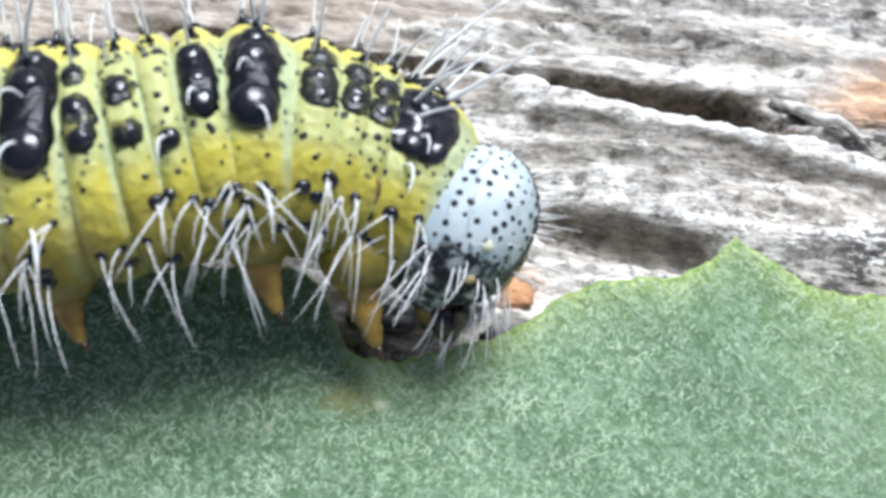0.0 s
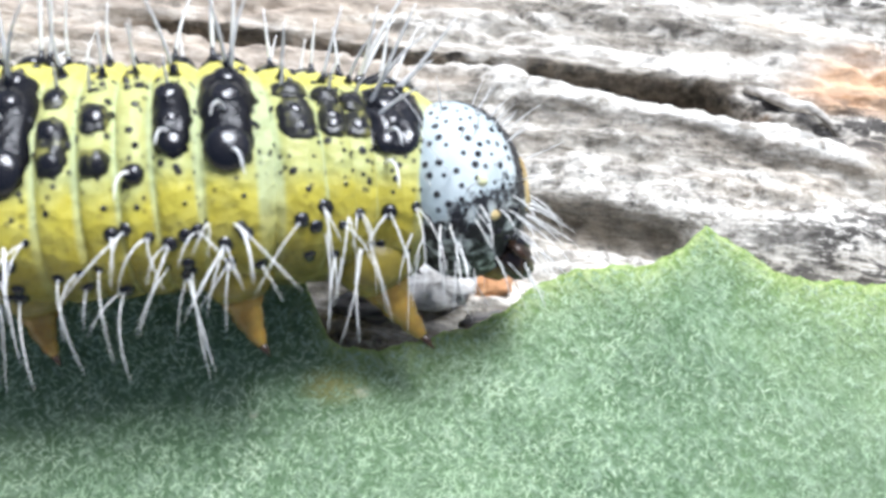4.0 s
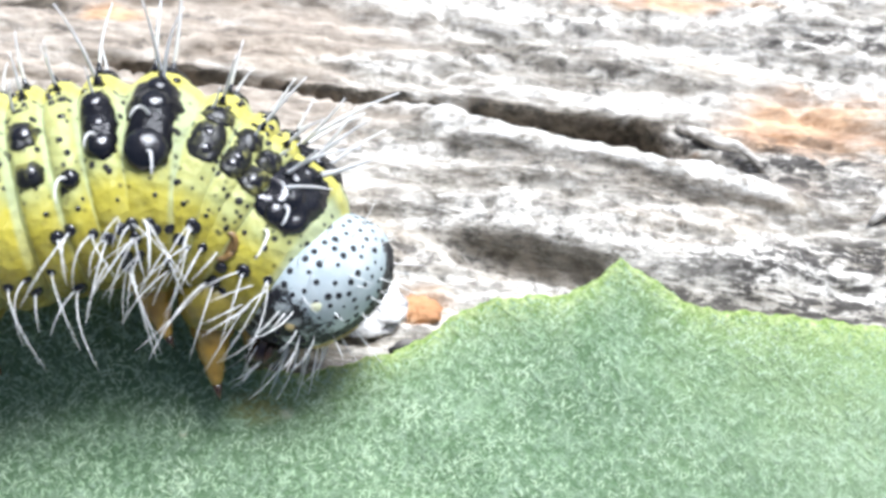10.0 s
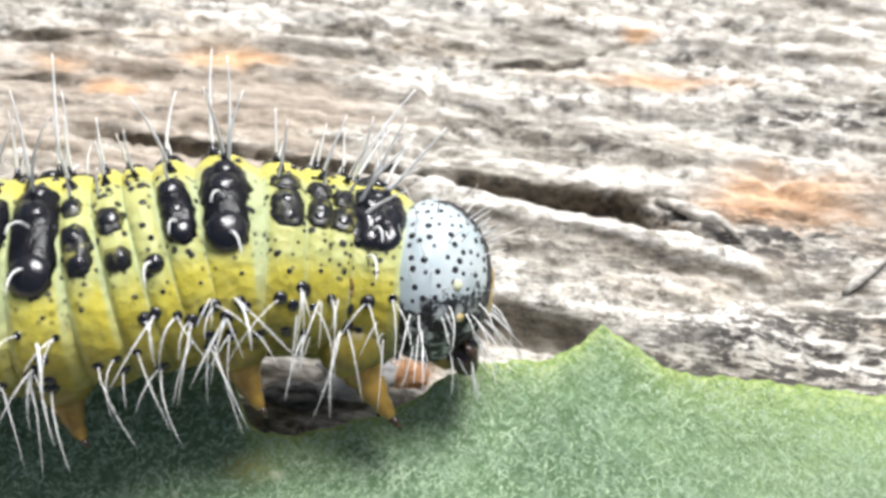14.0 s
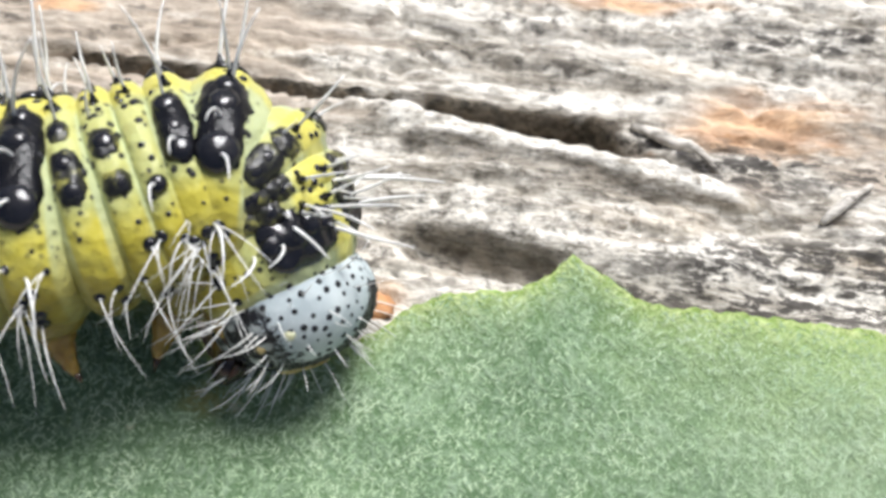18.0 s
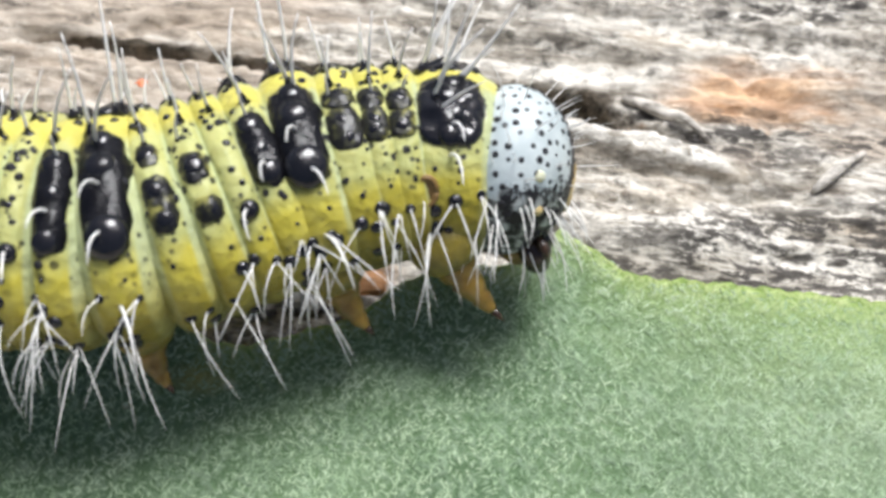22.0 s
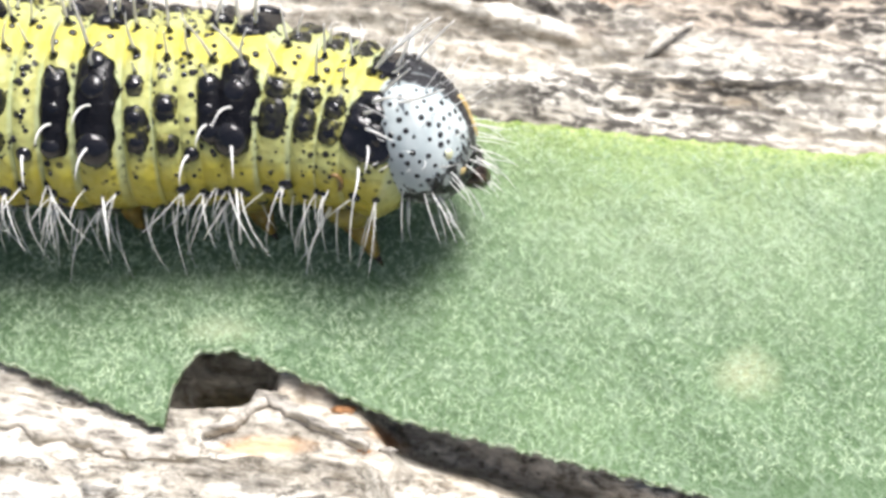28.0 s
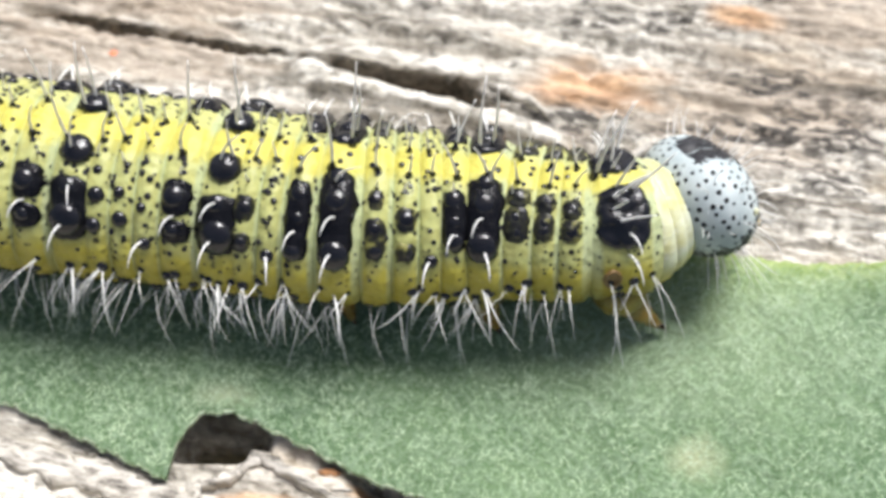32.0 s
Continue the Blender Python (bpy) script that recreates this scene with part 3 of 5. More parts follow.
def upper_edge(x):
    """The eaten edge under the caterpillar, the tooth that is left standing, and the whole edge beyond it."""
    whole = -1.0 - 0.17 * math.tanh((x - 0.8) / 0.8) - 0.17 * math.log1p(math.exp((x - 1.2) / 1.2)) * 0.9 + 0.0025 * max(x - 5, 0) ** 2
    whole = max(whole, -2.1) if x < 9 else -2.1 + 0.1 * (x - 9) * 0.3
    tooth = 0.62 * max(0.0, 1 - abs((x - 0.25) / (0.95 if x < 0.25 else 1.25))) ** 1.15
    shelf = -0.95
    k = 1 / (1 + math.exp(-(x - 0.55) / 0.15))
    y = shelf * (1 - k) + whole * k + tooth
    bite = 1 / (1 + math.exp((x + 3.0) / 0.36)) / (1 + math.exp(-(x + 6.1) / 0.13))
    y -= bite * (1.24 + 0.10 * math.sin(2.1 * x))
    y += 0.2 / (1 + math.exp((x + 6.3) / 0.2))
    return y + 0.025 * math.sin(9 * x) + 0.02 * math.sin(23 * x + 1)


def lower_edge(x):
    """The lower edge with the hole that was eaten into it."""
    if x < -8.1:
        y = -5.8 - 0.1 * (x + 8.1)
    elif x < -4.45:
        y = -5.8 - 0.43 * (x + 8.1)
    elif x < -3.2:
        k = min((x + 4.45) / 0.75, 1.0)
        y = -7.37 + 1.42 * math.sqrt(max(0.0, 1 - (1 - k) ** 2))
    elif x < -0.4:
        y = -5.95 - 0.4 * (x + 3.2) - 0.012 * (x + 3.2) ** 2
    else:
        y = -7.17 - 0.27 * (x + 0.4)
    return max(y, -11.0) + 0.03 * math.sin(11 * x) + 0.02 * math.sin(27 * x)


def build_leaf():
    leaf = tagged(new("leaf"), "grey-green waxy leaf with eaten edges lying over the wood", "leaf")
    bm = bmesh.new()
    xs = [-24 + 0.35 * k for k in range(33)] + [-12.45 + 0.1 * k for k in range(255)] + [13.2 + 0.4 * k for k in range(30)]
    across = 44
    rows = []
    for x in xs:
        a, b = lower_edge(x), upper_edge(x)
        tip = math.sqrt(max(0.0, 1 - max(0.0, (abs(x) - 12) / 12.9) ** 2))
        c = (a + b) / 2
        a, b = c + (a - c) * tip, c + (b - c) * tip
        rows.append([(x, a + (b - a) * k / across, 0) for k in range(across + 1)])
    top = [[Vector((x, y, leaf_top(x, y) + 0.045 * (noise.noise((x * 1.1, y * 1.1, 0)) + 0.4 * noise.noise((x * 4, y * 4, 3))))) for x, y, _ in row] for row in rows]
    low = [[p - Vector((0, 0, 0.15)) for p in row] for row in top]
    sheet(bm, [row[::-1] for row in top])
    sheet(bm, low)
    blade = part("blade", bm, LEAF, leaf)
    share = blade.data.attributes.new("rim", "FLOAT", "POINT")
    share.data.foreach_set("value", [math.exp(-max(0.0, upper_edge(v.co.x / MM) - v.co.y / MM) / 0.32) for v in blade.data.vertices])
    # rounded rim along both edges
    for name, index, out in (("upper_rim", -1, 1), ("lower_rim", 0, -1)):
        bm = bmesh.new()
        line = []
        for t_row in top:
            p = t_row[index]
            line.append([p + Vector((0, out * (0.055 * math.sin(q)), -0.075 + 0.08 * math.cos(q))) for q in [math.pi * j / 6 for j in range(7)]])
        sheet(bm, line if out > 0 else [r[::-1] for r in line])
        part(name, bm, RIM if out > 0 else FUZZ, leaf, "thin yellow-green cut rim" if out > 0 else "fuzzy pale rim")
    # fine fuzz along the eaten edges
    rng = random.Random(12)
    bm = bmesh.new()
    for edge, out, x0, x1, count in ((lower_edge, -1, -9, 9, 700), (upper_edge, 1, -2.8, 1.2, 160)):
        for _ in range(count):
            x = rng.uniform(x0, x1)
            p = Vector((x, edge(x) + out * 0.02, leaf_top(x, edge(x)) - rng.uniform(0, 0.08)))
            hair(bm, p, (rng.uniform(-0.6, 0.6), out, rng.uniform(-0.2, 0.9)), (0, 0, -0.3), rng.uniform(0.03, 0.09) * (1 if out < 0 else 0.7), 0.01, 2)
    tagged(part("rim_fuzz", bm, WAX, leaf, "fine pale fuzz on the rim"), kind="stuff")
    # wax flakes strewn over the upper face
    verts, faces = [], []
    for _ in range(17000):
        x = rng.uniform(-11, 13)
        lo, hi = lower_edge(x) + 0.08, upper_edge(x) - 0.06
        y = rng.uniform(max(lo, -8.5), hi)
        z = leaf_top(x, y) + 0.045 * (noise.noise((x * 1.1, y * 1.1, 0)) + 0.4 * noise.noise((x * 4, y * 4, 3))) - 0.004
        a = rng.uniform(0, math.pi)
        u, v = Vector((math.cos(a), math.sin(a), 0.1)) * rng.uniform(0.045, 0.115), Vector((-math.sin(a), math.cos(a), 0.1)) * rng.uniform(0.012, 0.022)
        c, k = Vector((x, y, z)), len(verts)
        verts += [(c + u) * MM, (c + v) * MM, (c - u) * MM, (c - v) * MM, (c + Vector((0, 0, rng.uniform(0.014, 0.024)))) * MM]
        faces += [(k, k + 1, k + 4), (k + 1, k + 2, k + 4), (k + 2, k + 3, k + 4), (k + 3, k, k + 4)]
    me = bpy.data.meshes.new("wax_bloom")
    me.from_pydata(verts, [], faces)
    me.materials.append(WAX)
    flakes = tagged(new("wax_bloom", me), "tiny pale wax flakes", kind="stuff")
    flakes.parent = leaf
    return leaf


build_leaf()

# ---------------------------------------------------------------- the caterpillar
caterpillar = tagged(new("caterpillar"), "yellow and black bristly caterpillar with a blue-grey head on the leaf", "caterpillar")

# stations along the body, counted in segments from the first thorax shield backwards
TAIL_STEP = 2.95
LAST = 10.6


def girth(s):
    """Radius of the body at a station."""
    knots = ((-0.62, 1.02), (-0.5, 1.13), (-0.3, 1.27), (-0.1, 1.37), (0, 1.44), (0.6, 1.62), (1, 1.78), (2, 1.97), (4, 2.08), (8, 2.0), (9.3, 1.65), (10.2, 1.2), (10.6, 0.8), (11, 0.4))
    for (a, p), (b, q) in zip(knots, knots[1:]):
        if s <= b:
            return p + (q - p) * max(0.0, (s - a) / (b - a))
    return 0.4


def squash(phi, radius):
    """The body's cross-section: fuller along the flanks, flatter below but for the sagging front."""
    flat = -0.12 + 0.42 * max(0.0, min(1.0, (radius - 1.44) / 0.53))
    return 1 + 0.035 * math.cos(2 * (phi - radians(100))) - (flat * max(0.0, math.cos(math.pi - phi)) ** 1.6)


def skin_point(s_radius, half, phi, x):
    """A point on a ring: angle phi from the back towards the near flank, x along the body."""
    phi = phi - radians(9) * min(1.0, phi / radians(30))
    k = min(1.0, abs(x) / half)
    r = s_radius * squash(abs(phi), s_radius) * (1 - 0.095 * k**3)
    return Vector((x, -r * math.sin(phi), r * math.cos(phi)))


def build_ring(s, width, name="body_ring", material=None):
    """One annular fold of the body, with its ends tucked in below its neighbours."""
    r, half = girth(s), width / 2
    bm = bmesh.new()
    rows = []
    reach = 0.30 / half
    profile = [(-1 - reach, 0.74), (-1 - reach * 0.5, 0.85), (-1, None), (-0.85, None), (-0.5, None), (0, None), (0.5, None), (0.85, None), (1, None), (1 + reach * 0.5, 0.85), (1 + reach, 0.74)]
    for px, factor in profile:
        row = []
        for j in range(40):
            phi = 2 * math.pi * j / 40
            q = min(phi, 2 * math.pi - phi)
            k = abs(px)
            flank = max(0.0, min(1.0, (q - radians(72)) / radians(26)))
            fall = factor if factor else 1 - 0.095 * (1 - 0.6 * flank) * k**3
            rr = r * squash(q, r) * fall * (1 + 0.018 * noise.noise((px * 0.7 + s * 9, math.cos(phi) * 3, math.sin(phi) * 3)))
            row.append((px * half, -rr * math.sin(phi), rr * math.cos(phi)))
        rows.append(row)
    sheet(bm, rows, True)
    bmesh.ops.recalc_face_normals(bm, faces=bm.faces)
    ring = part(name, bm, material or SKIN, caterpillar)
    share = ring.data.attributes.new("fold", "FLOAT", "POINT")
    share.data.foreach_set("value", [min(1.0, abs(v.co.x) / (half * MM)) for v in ring.data.vertices])
    return ring


def build_patch(ring, r, half, lo, hi, cover=0.95, lift=0.07, knobs=(), side=1, name="black_patch", rough=0.03, material=None):
    """A raised glossy plate on a ring between two angles, with shiny knobs at (angle, size)."""
    bm = bmesh.new()
    lo, hi = radians(lo), radians(hi)
    n, w = 22, 12
    lump = 4.8 if name == "black_shield" else 7
    seed = ring.matrix_basis.translation.x + len(ring.children) * 1.7 + r * 31 + half * 17
    rows = []
    for j in range(n + 1):
        a = -1 + 2 * j / n
        row = []
        for k in range(w + 1):
            b = -1 + 2 * k / w
            ua, ub = a * math.sqrt(1 - 0.34 * b * b), b * math.sqrt(1 - 0.42 * a * a)
            phi = (lo + hi) / 2 + (hi - lo) / 2 * ua * (1 + 0.16 * noise.noise((b * 1.3, seed, 2)))
            swell = max([math.exp(-(((phi - radians(angle)) * r / (size * 1.5 + 0.08)) ** 2)) for angle, size in knobs] or [1.0])
            x = half * cover * ub * (0.80 + 0.24 * swell) * (1 + 0.14 * noise.noise((a * 1.8, seed, b)) + 0.12 * noise.noise((a * 5.5, seed + 9, b)))
            edge = max(abs(a), abs(b))
            p = skin_point(r, half, phi, x)
            rise = -0.05 if edge > 0.99 else lift * 0.5 * (1 - edge**6) + 0.012 + rough * noise.noise((phi * lump * r, x * lump, seed)) * (1 - edge**6)
            for angle, size in knobs:
                d = math.hypot((phi - radians(angle)) * r, x) / size
                if d < 1.6 and edge < 0.99:
                    rise += size * 0.16 * math.exp(-((d / 0.9) ** 2))
            p += Vector((0, p.y, p.z)).normalized() * rise
            p.y *= side
            row.append(p)
        rows.append(row)
    sheet(bm, rows)
    bmesh.ops.recalc_face_normals(bm, faces=bm.faces)
    plate = part(name, bm, material or (BLACK if name == "black_shield" else SATIN), ring)
    for angle, size in knobs:
        bm = bmesh.new()
        p, n = on_ring(r, half, angle, half * cover * 0.22 * noise.noise((angle * 0.37, seed, 5)), side)
        dome(bm, p + n * lift * 0.45, n, size * 0.95, size * 0.5, 0, 6, 16)
        part("knob", bm, BLACK, ring)
    return plate


def on_ring(r, half, phi, x=0.0, side=1):
    p = skin_point(r, half, radians(phi), x)
    p.y *= side
    return p, Vector((0, p.y, p.z)).normalized()


def build_tubercles(ring, r, half, spots, side):
    """Small shiny knobs at (angle, x as a share of the fold, radius)."""
    for phi, x, size in spots:
        bm = bmesh.new()
        p, n = on_ring(r, half, phi, x * half, side)
        dome(bm, p, n, size, size * 0.7)
        part("tubercle", bm, BLACK, ring)


def cone(bm, at, way, radius, height, mat=1):
    """A pointed black base under a long bristle."""
    way = Vector(way).normalized()
    tube(bm, [Vector(at) - way * 0.04, Vector(at) + way * height * 0.35, Vector(at) + way * height], [radius, radius * 0.5, radius * 0.22], 8, mat)


spot_mesh = []


def build_spots(ring, r, half, rng, count):
    """Flat dull dots strewn over the pale band of a fold."""
    for side in (1, -1):
        for _ in range(count):
            p, n = on_ring(r, half, rng.uniform(20, 84), rng.uniform(-0.75, 0.75) * half, side)
            m4 = n.to_track_quat("Z", "Y").to_matrix().to_4x4() @ Matrix.Scale(rng.choice((0.45, 0.55, 0.7, 0.9, 1.2)), 4)
            m4.translation = p * MM
            if spot_mesh:
                shared("black_dot", spot_mesh[0], ring, m4)
            else:
                bm = bmesh.new()
                dome(bm, (0, 0, 0), (0, 0, 1), 0.062, 0.045, 0, 3, 8)
                spot_mesh.append(part("black_dot", bm, DOT, ring))
                spot_mesh[0].matrix_basis = m4


def build_bristles(ring, r, half, rng, upper, flank, skirt):
    """Bristles of one fold: upright on the back, curled on the flank, drooping tufts low on both sides."""
    bm = bmesh.new()
    for side in (1, -1):
        for phi, length in upper:
            front = len(upper) > 4
            p, n = on_ring(r, half, phi + rng.uniform(-3, 3), rng.uniform(-0.8, 0.8) * half if front else rng.uniform(-0.45, 0.45) * half, side)
            way = n + Vector((rng.uniform(0.0, 0.7) if front else rng.uniform(-0.15, 0.28), rng.uniform(-0.15, 0.15), 0.15))
            if length > 0.6:
                cone(bm, p, way, 0.055 + 0.045 * min(length, 1.4), 0.08 + 0.09 * length)
            else:
                dome(bm, p - n * 0.02, n, 0.05, 0.08, 1, 3, 7)
            hair(bm, p, way, (rng.uniform(-0.3, 0.6), rng.uniform(-0.25, 0.25), rng.uniform(-0.2, 0.05)), 1.05 * length * rng.uniform(0.75, 1.25), 0.023 + 0.009 * length, 8)
        for phi, length in flank:
            p, n = on_ring(r, half, phi, 0, side)
            turn = rng.choice((1, -1, -1))
            hair(bm, p, n + Vector((0.4 * turn, 0, 0.5)), (-0.3 * turn, 0, -1.9), length, 0.027, 9)
        lean = rng.uniform(-0.4, 0.0)
        for _ in range(skirt):
            phi, x = rng.choice((rng.uniform(93, 101), rng.uniform(104, 128), rng.uniform(104, 128))), rng.uniform(-0.85, 0.85)
            p, n = on_ring(r, half, phi, x * half, side)
            knob = bmesh.new()
            size = rng.uniform(0.07, 0.13)
            dome(knob, p, n, size, size * 0.8)
            part("tubercle", knob, BLACK, ring)
            for j in range(rng.choice((1, 1, 1, 2, 2))):
                way = n * 0.9 + Vector((lean + rng.uniform(-0.55, 0.55), 0, rng.uniform(-0.3, 0.4)))
                hair(bm, p, way, (rng.uniform(-0.5, 0.6), -0.7 * n.y, rng.uniform(-2.0, -0.8)), rng.uniform(0.6, 1.6), rng.uniform(0.010, 0.015), 10)
    tagged(part("bristles", bm, (BRISTLE, BLACK), ring, "long pale curved bristles"), kind="stuff")


def build_leg(ring, r, side, scale, lean):
    """A fat fleshy base that tapers through two joints to a translucent amber tip with a dark claw."""
    p, n = on_ring(r, 1, 142, 0, side)
    root = p * 0.86
    way = Vector((lean, -0.30 * side, -0.93)).normalized()
    bow = Vector((0.42, 0, 0)) * scale

    def stem(q):
        return root + way * q * scale + bow * q * q * 0.45

    bm = bmesh.new()
    stops = ((-0.35, 0.60), (0.0, 0.68), (0.22, 0.62), (0.40, 0.50), (0.50, 0.38))
    tube(bm, [stem(q) for q, _ in stops], [w * scale for _, w in stops], 18)
    for v in bm.verts:
        v.co += v.normal * 0.05 * noise.noise(v.co * 3.1)
    part("leg_base", bm, FLESH, ring)
    bm = bmesh.new()
    stops = ((0.36, 0.36), (0.44, 0.41), (0.60, 0.36), (0.72, 0.275), (0.78, 0.29), (0.96, 0.235), (1.06, 0.17), (1.12, 0.18), (1.28, 0.12), (1.38, 0.06))
    tube(bm, [stem(q) for q, _ in stops], [w * scale for _, w in stops], 14)
    leg = part("leg", bm, AMBER, ring, "short jointed amber leg")
    bm = bmesh.new()
    stops = ((1.34, 0.09), (1.46, 0.06), (1.56, 0.015))
    tube(bm, [stem(q) for q, _ in stops], [w * scale for _, w in stops], 7)
    part("claw", bm, HORN, ring)
    return leg


def build_proleg(ring, r, side):
    """A stubby fleshy foot of the hind body."""
    p, n = on_ring(r, 1, 150, 0, side)
    root = p * 0.85
    way = Vector((0, -0.25 * side, -0.97)).normalized()
    bm = bmesh.new()
    tube(bm, [root, root + way * 0.3, root + way * 0.42, root + way * 0.62, root + way * 0.72], [0.55, 0.5, 0.42, 0.46, 0.3], 14)
    part("leg", bm, AMBER, ring, "stubby fleshy foot")


# stations and widths of the folds behind one large plate: plate, second plate, three narrow folds
FOLDS = ((0.0, 0.27), (0.235, 0.20), (0.41, 0.16), (0.575, 0.18), (0.765, 0.19))
HIND_FOLDS = ((-0.26, 0.30), (0.03, 0.25), (0.23, 0.18), (0.395, 0.17), (0.565, 0.19))
rings = []


def segment_of(what):
    """The segment number at the end of a fold's name."""
    for kind in ("plate", "second", "dots", "pair2_", "pair_"):
        if what.startswith(kind):
            return int(what[len(kind):])
    return 0


def build_body():
    rng = random.Random(5)
    stations = [(-0.5, 0.17, "neck"), (-0.38, 0.16, "neck"), (-0.24, 0.18, "collar"), (0.0, 0.42, "shield"), (0.31, 0.19, "small"), (0.49, 0.19, "small2"), (0.70, 0.24, "small2b")]
    for seg in range(1, 11):
        for k, (at, width) in enumerate(FOLDS if seg < 3 else HIND_FOLDS):
            if seg + at < LAST and not (seg == 2 and k == 4):
                stations.append((seg + at, width, ("plate", "second", "dots", "pair_", "pair2_")[k] + str(seg)))
    for s, width, what in stations:
        unit = 2.75 if s < 1 else 2.95
        w = width * unit
        r, half = girth(s), w / 2
        if what in ("neck", "collar"):
            ring = build_ring(s, w, "collar_fold", COLLAR)
            rings.append((s, ring))
            continue
        ring = build_ring(s, w)
        rings.append((s, ring))
        seg = segment_of(what)
        upper, flank, skirt = [], [], 3
        for side in (1, -1):
            if what == "shield":
                build_patch(ring, r, half, 9, 68, 1.0, 0.10, ((18, 0.17), (32, 0.2), (46, 0.22), (60, 0.2)), side, "black_shield", 0.12)
                bm = bmesh.new()
                p, n = on_ring(r, half, 93, -0.55 * half, side)
                down = n.cross(Vector((1, 0, 0))).normalized()
                loop = [p + n * 0.02 + Vector((0.15 * math.cos(a), 0, 0)) + down * 0.22 * math.sin(a) for a in (2 * math.pi * k / 16 for k in range(17))]
                tube(bm, loop, [0.046] * 17, 7)
                sheet(bm, [[p + n * 0.015 + (q - p - n * 0.02) * w for q in loop] for w in (0.05, 0.5, 1.0)])
                part("spiracle", bm, SPIRACLE, ring, "oval brown breathing pore")
            elif what in ("small", "small2", "small2b"):
                lo, hi = {"small": (28, 62), "small2": (25, 62), "small2b": (22, 64)}[what]
                build_patch(ring, r, half, lo, lo + 17, 0.8, 0.05, ((lo + 8, 0.12),), side, material=SMOKY)
                build_patch(ring, r, half, lo + 15, hi, 0.86, 0.05, ((lo + 24, 0.12), (hi - 8, 0.13)), side, material=SMOKY)
            elif what.startswith("plate") and seg <= 2:
                build_patch(ring, r, half, 12, 77 if seg == 1 else 82, 1.02, 0.07, ((21, 0.2), (38, 0.24), (66 if seg == 1 else 70, 0.34)), side)
            elif what.startswith("second") and seg <= 2:
                build_patch(ring, r, half, 27 if seg == 1 else 24, 70 if seg == 1 else 78, 0.95, 0.06, ((36, 0.19), (50, 0.14), (62 if seg == 1 else 70, 0.2)), side)
            elif seg >= 3 and what.startswith(("dots", "pair")):
                spots = {"dots": ((74, 0.1, 0.13), (55, -0.2, 0.11), (40, 0.2, 0.07)), "pair2": ((36, 0, 0.12), (52, 0.1, 0.17), (68, 0, 0.16)),
                         "pair": ((46, -0.1, 0.14), (66, 0.1, 0.17), (30, 0.2, 0.06))}["pair2" if what.startswith("pair2") else what[:4]]
                build_tubercles(ring, r, half, [(a + rng.uniform(-3, 3), x, z * rng.uniform(0.85, 1.15)) for a, x, z in spots], side)
            elif what.startswith("plate"):
                build_patch(ring, r, half, 16, 34, 0.8, 0.10, ((25, 0.33),), side)
                build_patch(ring, r, half, 41, 79, 1.14, 0.08, ((48, 0.2), (66, 0.36)), side)
            elif what.startswith("second"):
                build_patch(ring, r, half, 36, 58, 0.95, 0.07, ((47, 0.24),), side)
                build_patch(ring, r, half, 59, 74, 0.9, 0.07, ((66, 0.16),), side)
            elif what.startswith("pair2"):
                build_patch(ring, r, half, 30, 43, 0.62, 0.05, ((36, 0.13),), side, material=SMOKY)
                build_patch(ring, r, half, 46, 74, 0.85, 0.05, ((54, 0.14), (67, 0.15)), side, material=SMOKY)
            elif what.startswith("pair"):
                build_patch(ring, r, half, 40, 56, 0.85, 0.05, ((48, 0.17),), side, material=SMOKY)
                build_patch(ring, r, half, 62, 74, 0.8, 0.05, ((68, 0.15),), side, material=SMOKY)
            elif what.startswith("dots"):
                build_tubercles(ring, r, half, ((74, 0.1, 0.15), (30, -0.2, 0.06), (42, 0.3, 0.07), (55, 0, 0.06), (62, 0.3, 0.05), (20, 0.2, 0.05)), side)
            build_tubercles(ring, r, half, ((rng.uniform(84, 90), rng.uniform(-0.5, 0.5), 0.045), (rng.uniform(8, 20), rng.uniform(-0.5, 0.5), 0.05), (rng.uniform(1, 12), rng.uniform(-0.6, 0.6), rng.uniform(0.05, 0.08)), (rng.uniform(14, 34), rng.uniform(-0.6, 0.6), rng.uniform(0.04, 0.07))), side)
            if what.startswith(("plate", "second", "shield", "small2b")):
                build_tubercles(ring, r, half, ((rng.uniform(100, 106), rng.uniform(-0.4, 0.4), 0.11), (rng.uniform(112, 120), rng.uniform(-0.5, 0.5), 0.10), (rng.uniform(112, 124), rng.uniform(-0.5, 0.5), 0.08)), side)
            if what == "shield" or (what.startswith("plate") and seg in (1, 2)):
                build_leg(ring, r, side, (0.9, 0.80, 0.70)[seg], (0.45, 0.0, -0.05)[seg])
            if what.startswith("plate") and seg in (5, 6, 7, 8, 10):
                build_proleg(ring, r, side)
        if what.startswith("plate"):
            upper, flank, skirt = [(14, 1.5), (24, 1.25)], [(68, 0.8), (48, 0.7), (98, 1.1)], 5
        elif what.startswith("second"):
            upper, flank, skirt = [(17, 1.15), (32, 0.5)], [(58, 0.6)], 4
        elif what == "shield":
            upper, flank, skirt = [(11, 1.4), (17, 1.5), (24, 1.3), (33, 1.2), (44, 0.9), (14, 0.7)], [(55, 0.7), (72, 0.8)], 5
        elif what.startswith("dots"):
            upper, flank, skirt = [(12, 0.65)], [(74, 0.7)], 2
        else:
            upper, flank, skirt = [(13, 0.85), (30, 0.4)], [], 2
        build_spots(ring, r, half, rng, 9 if seg >= 2 else 5)
        build_bristles(ring, r, half, rng, upper, flank, skirt + (3 if seg >= 2 else 1))


build_body()


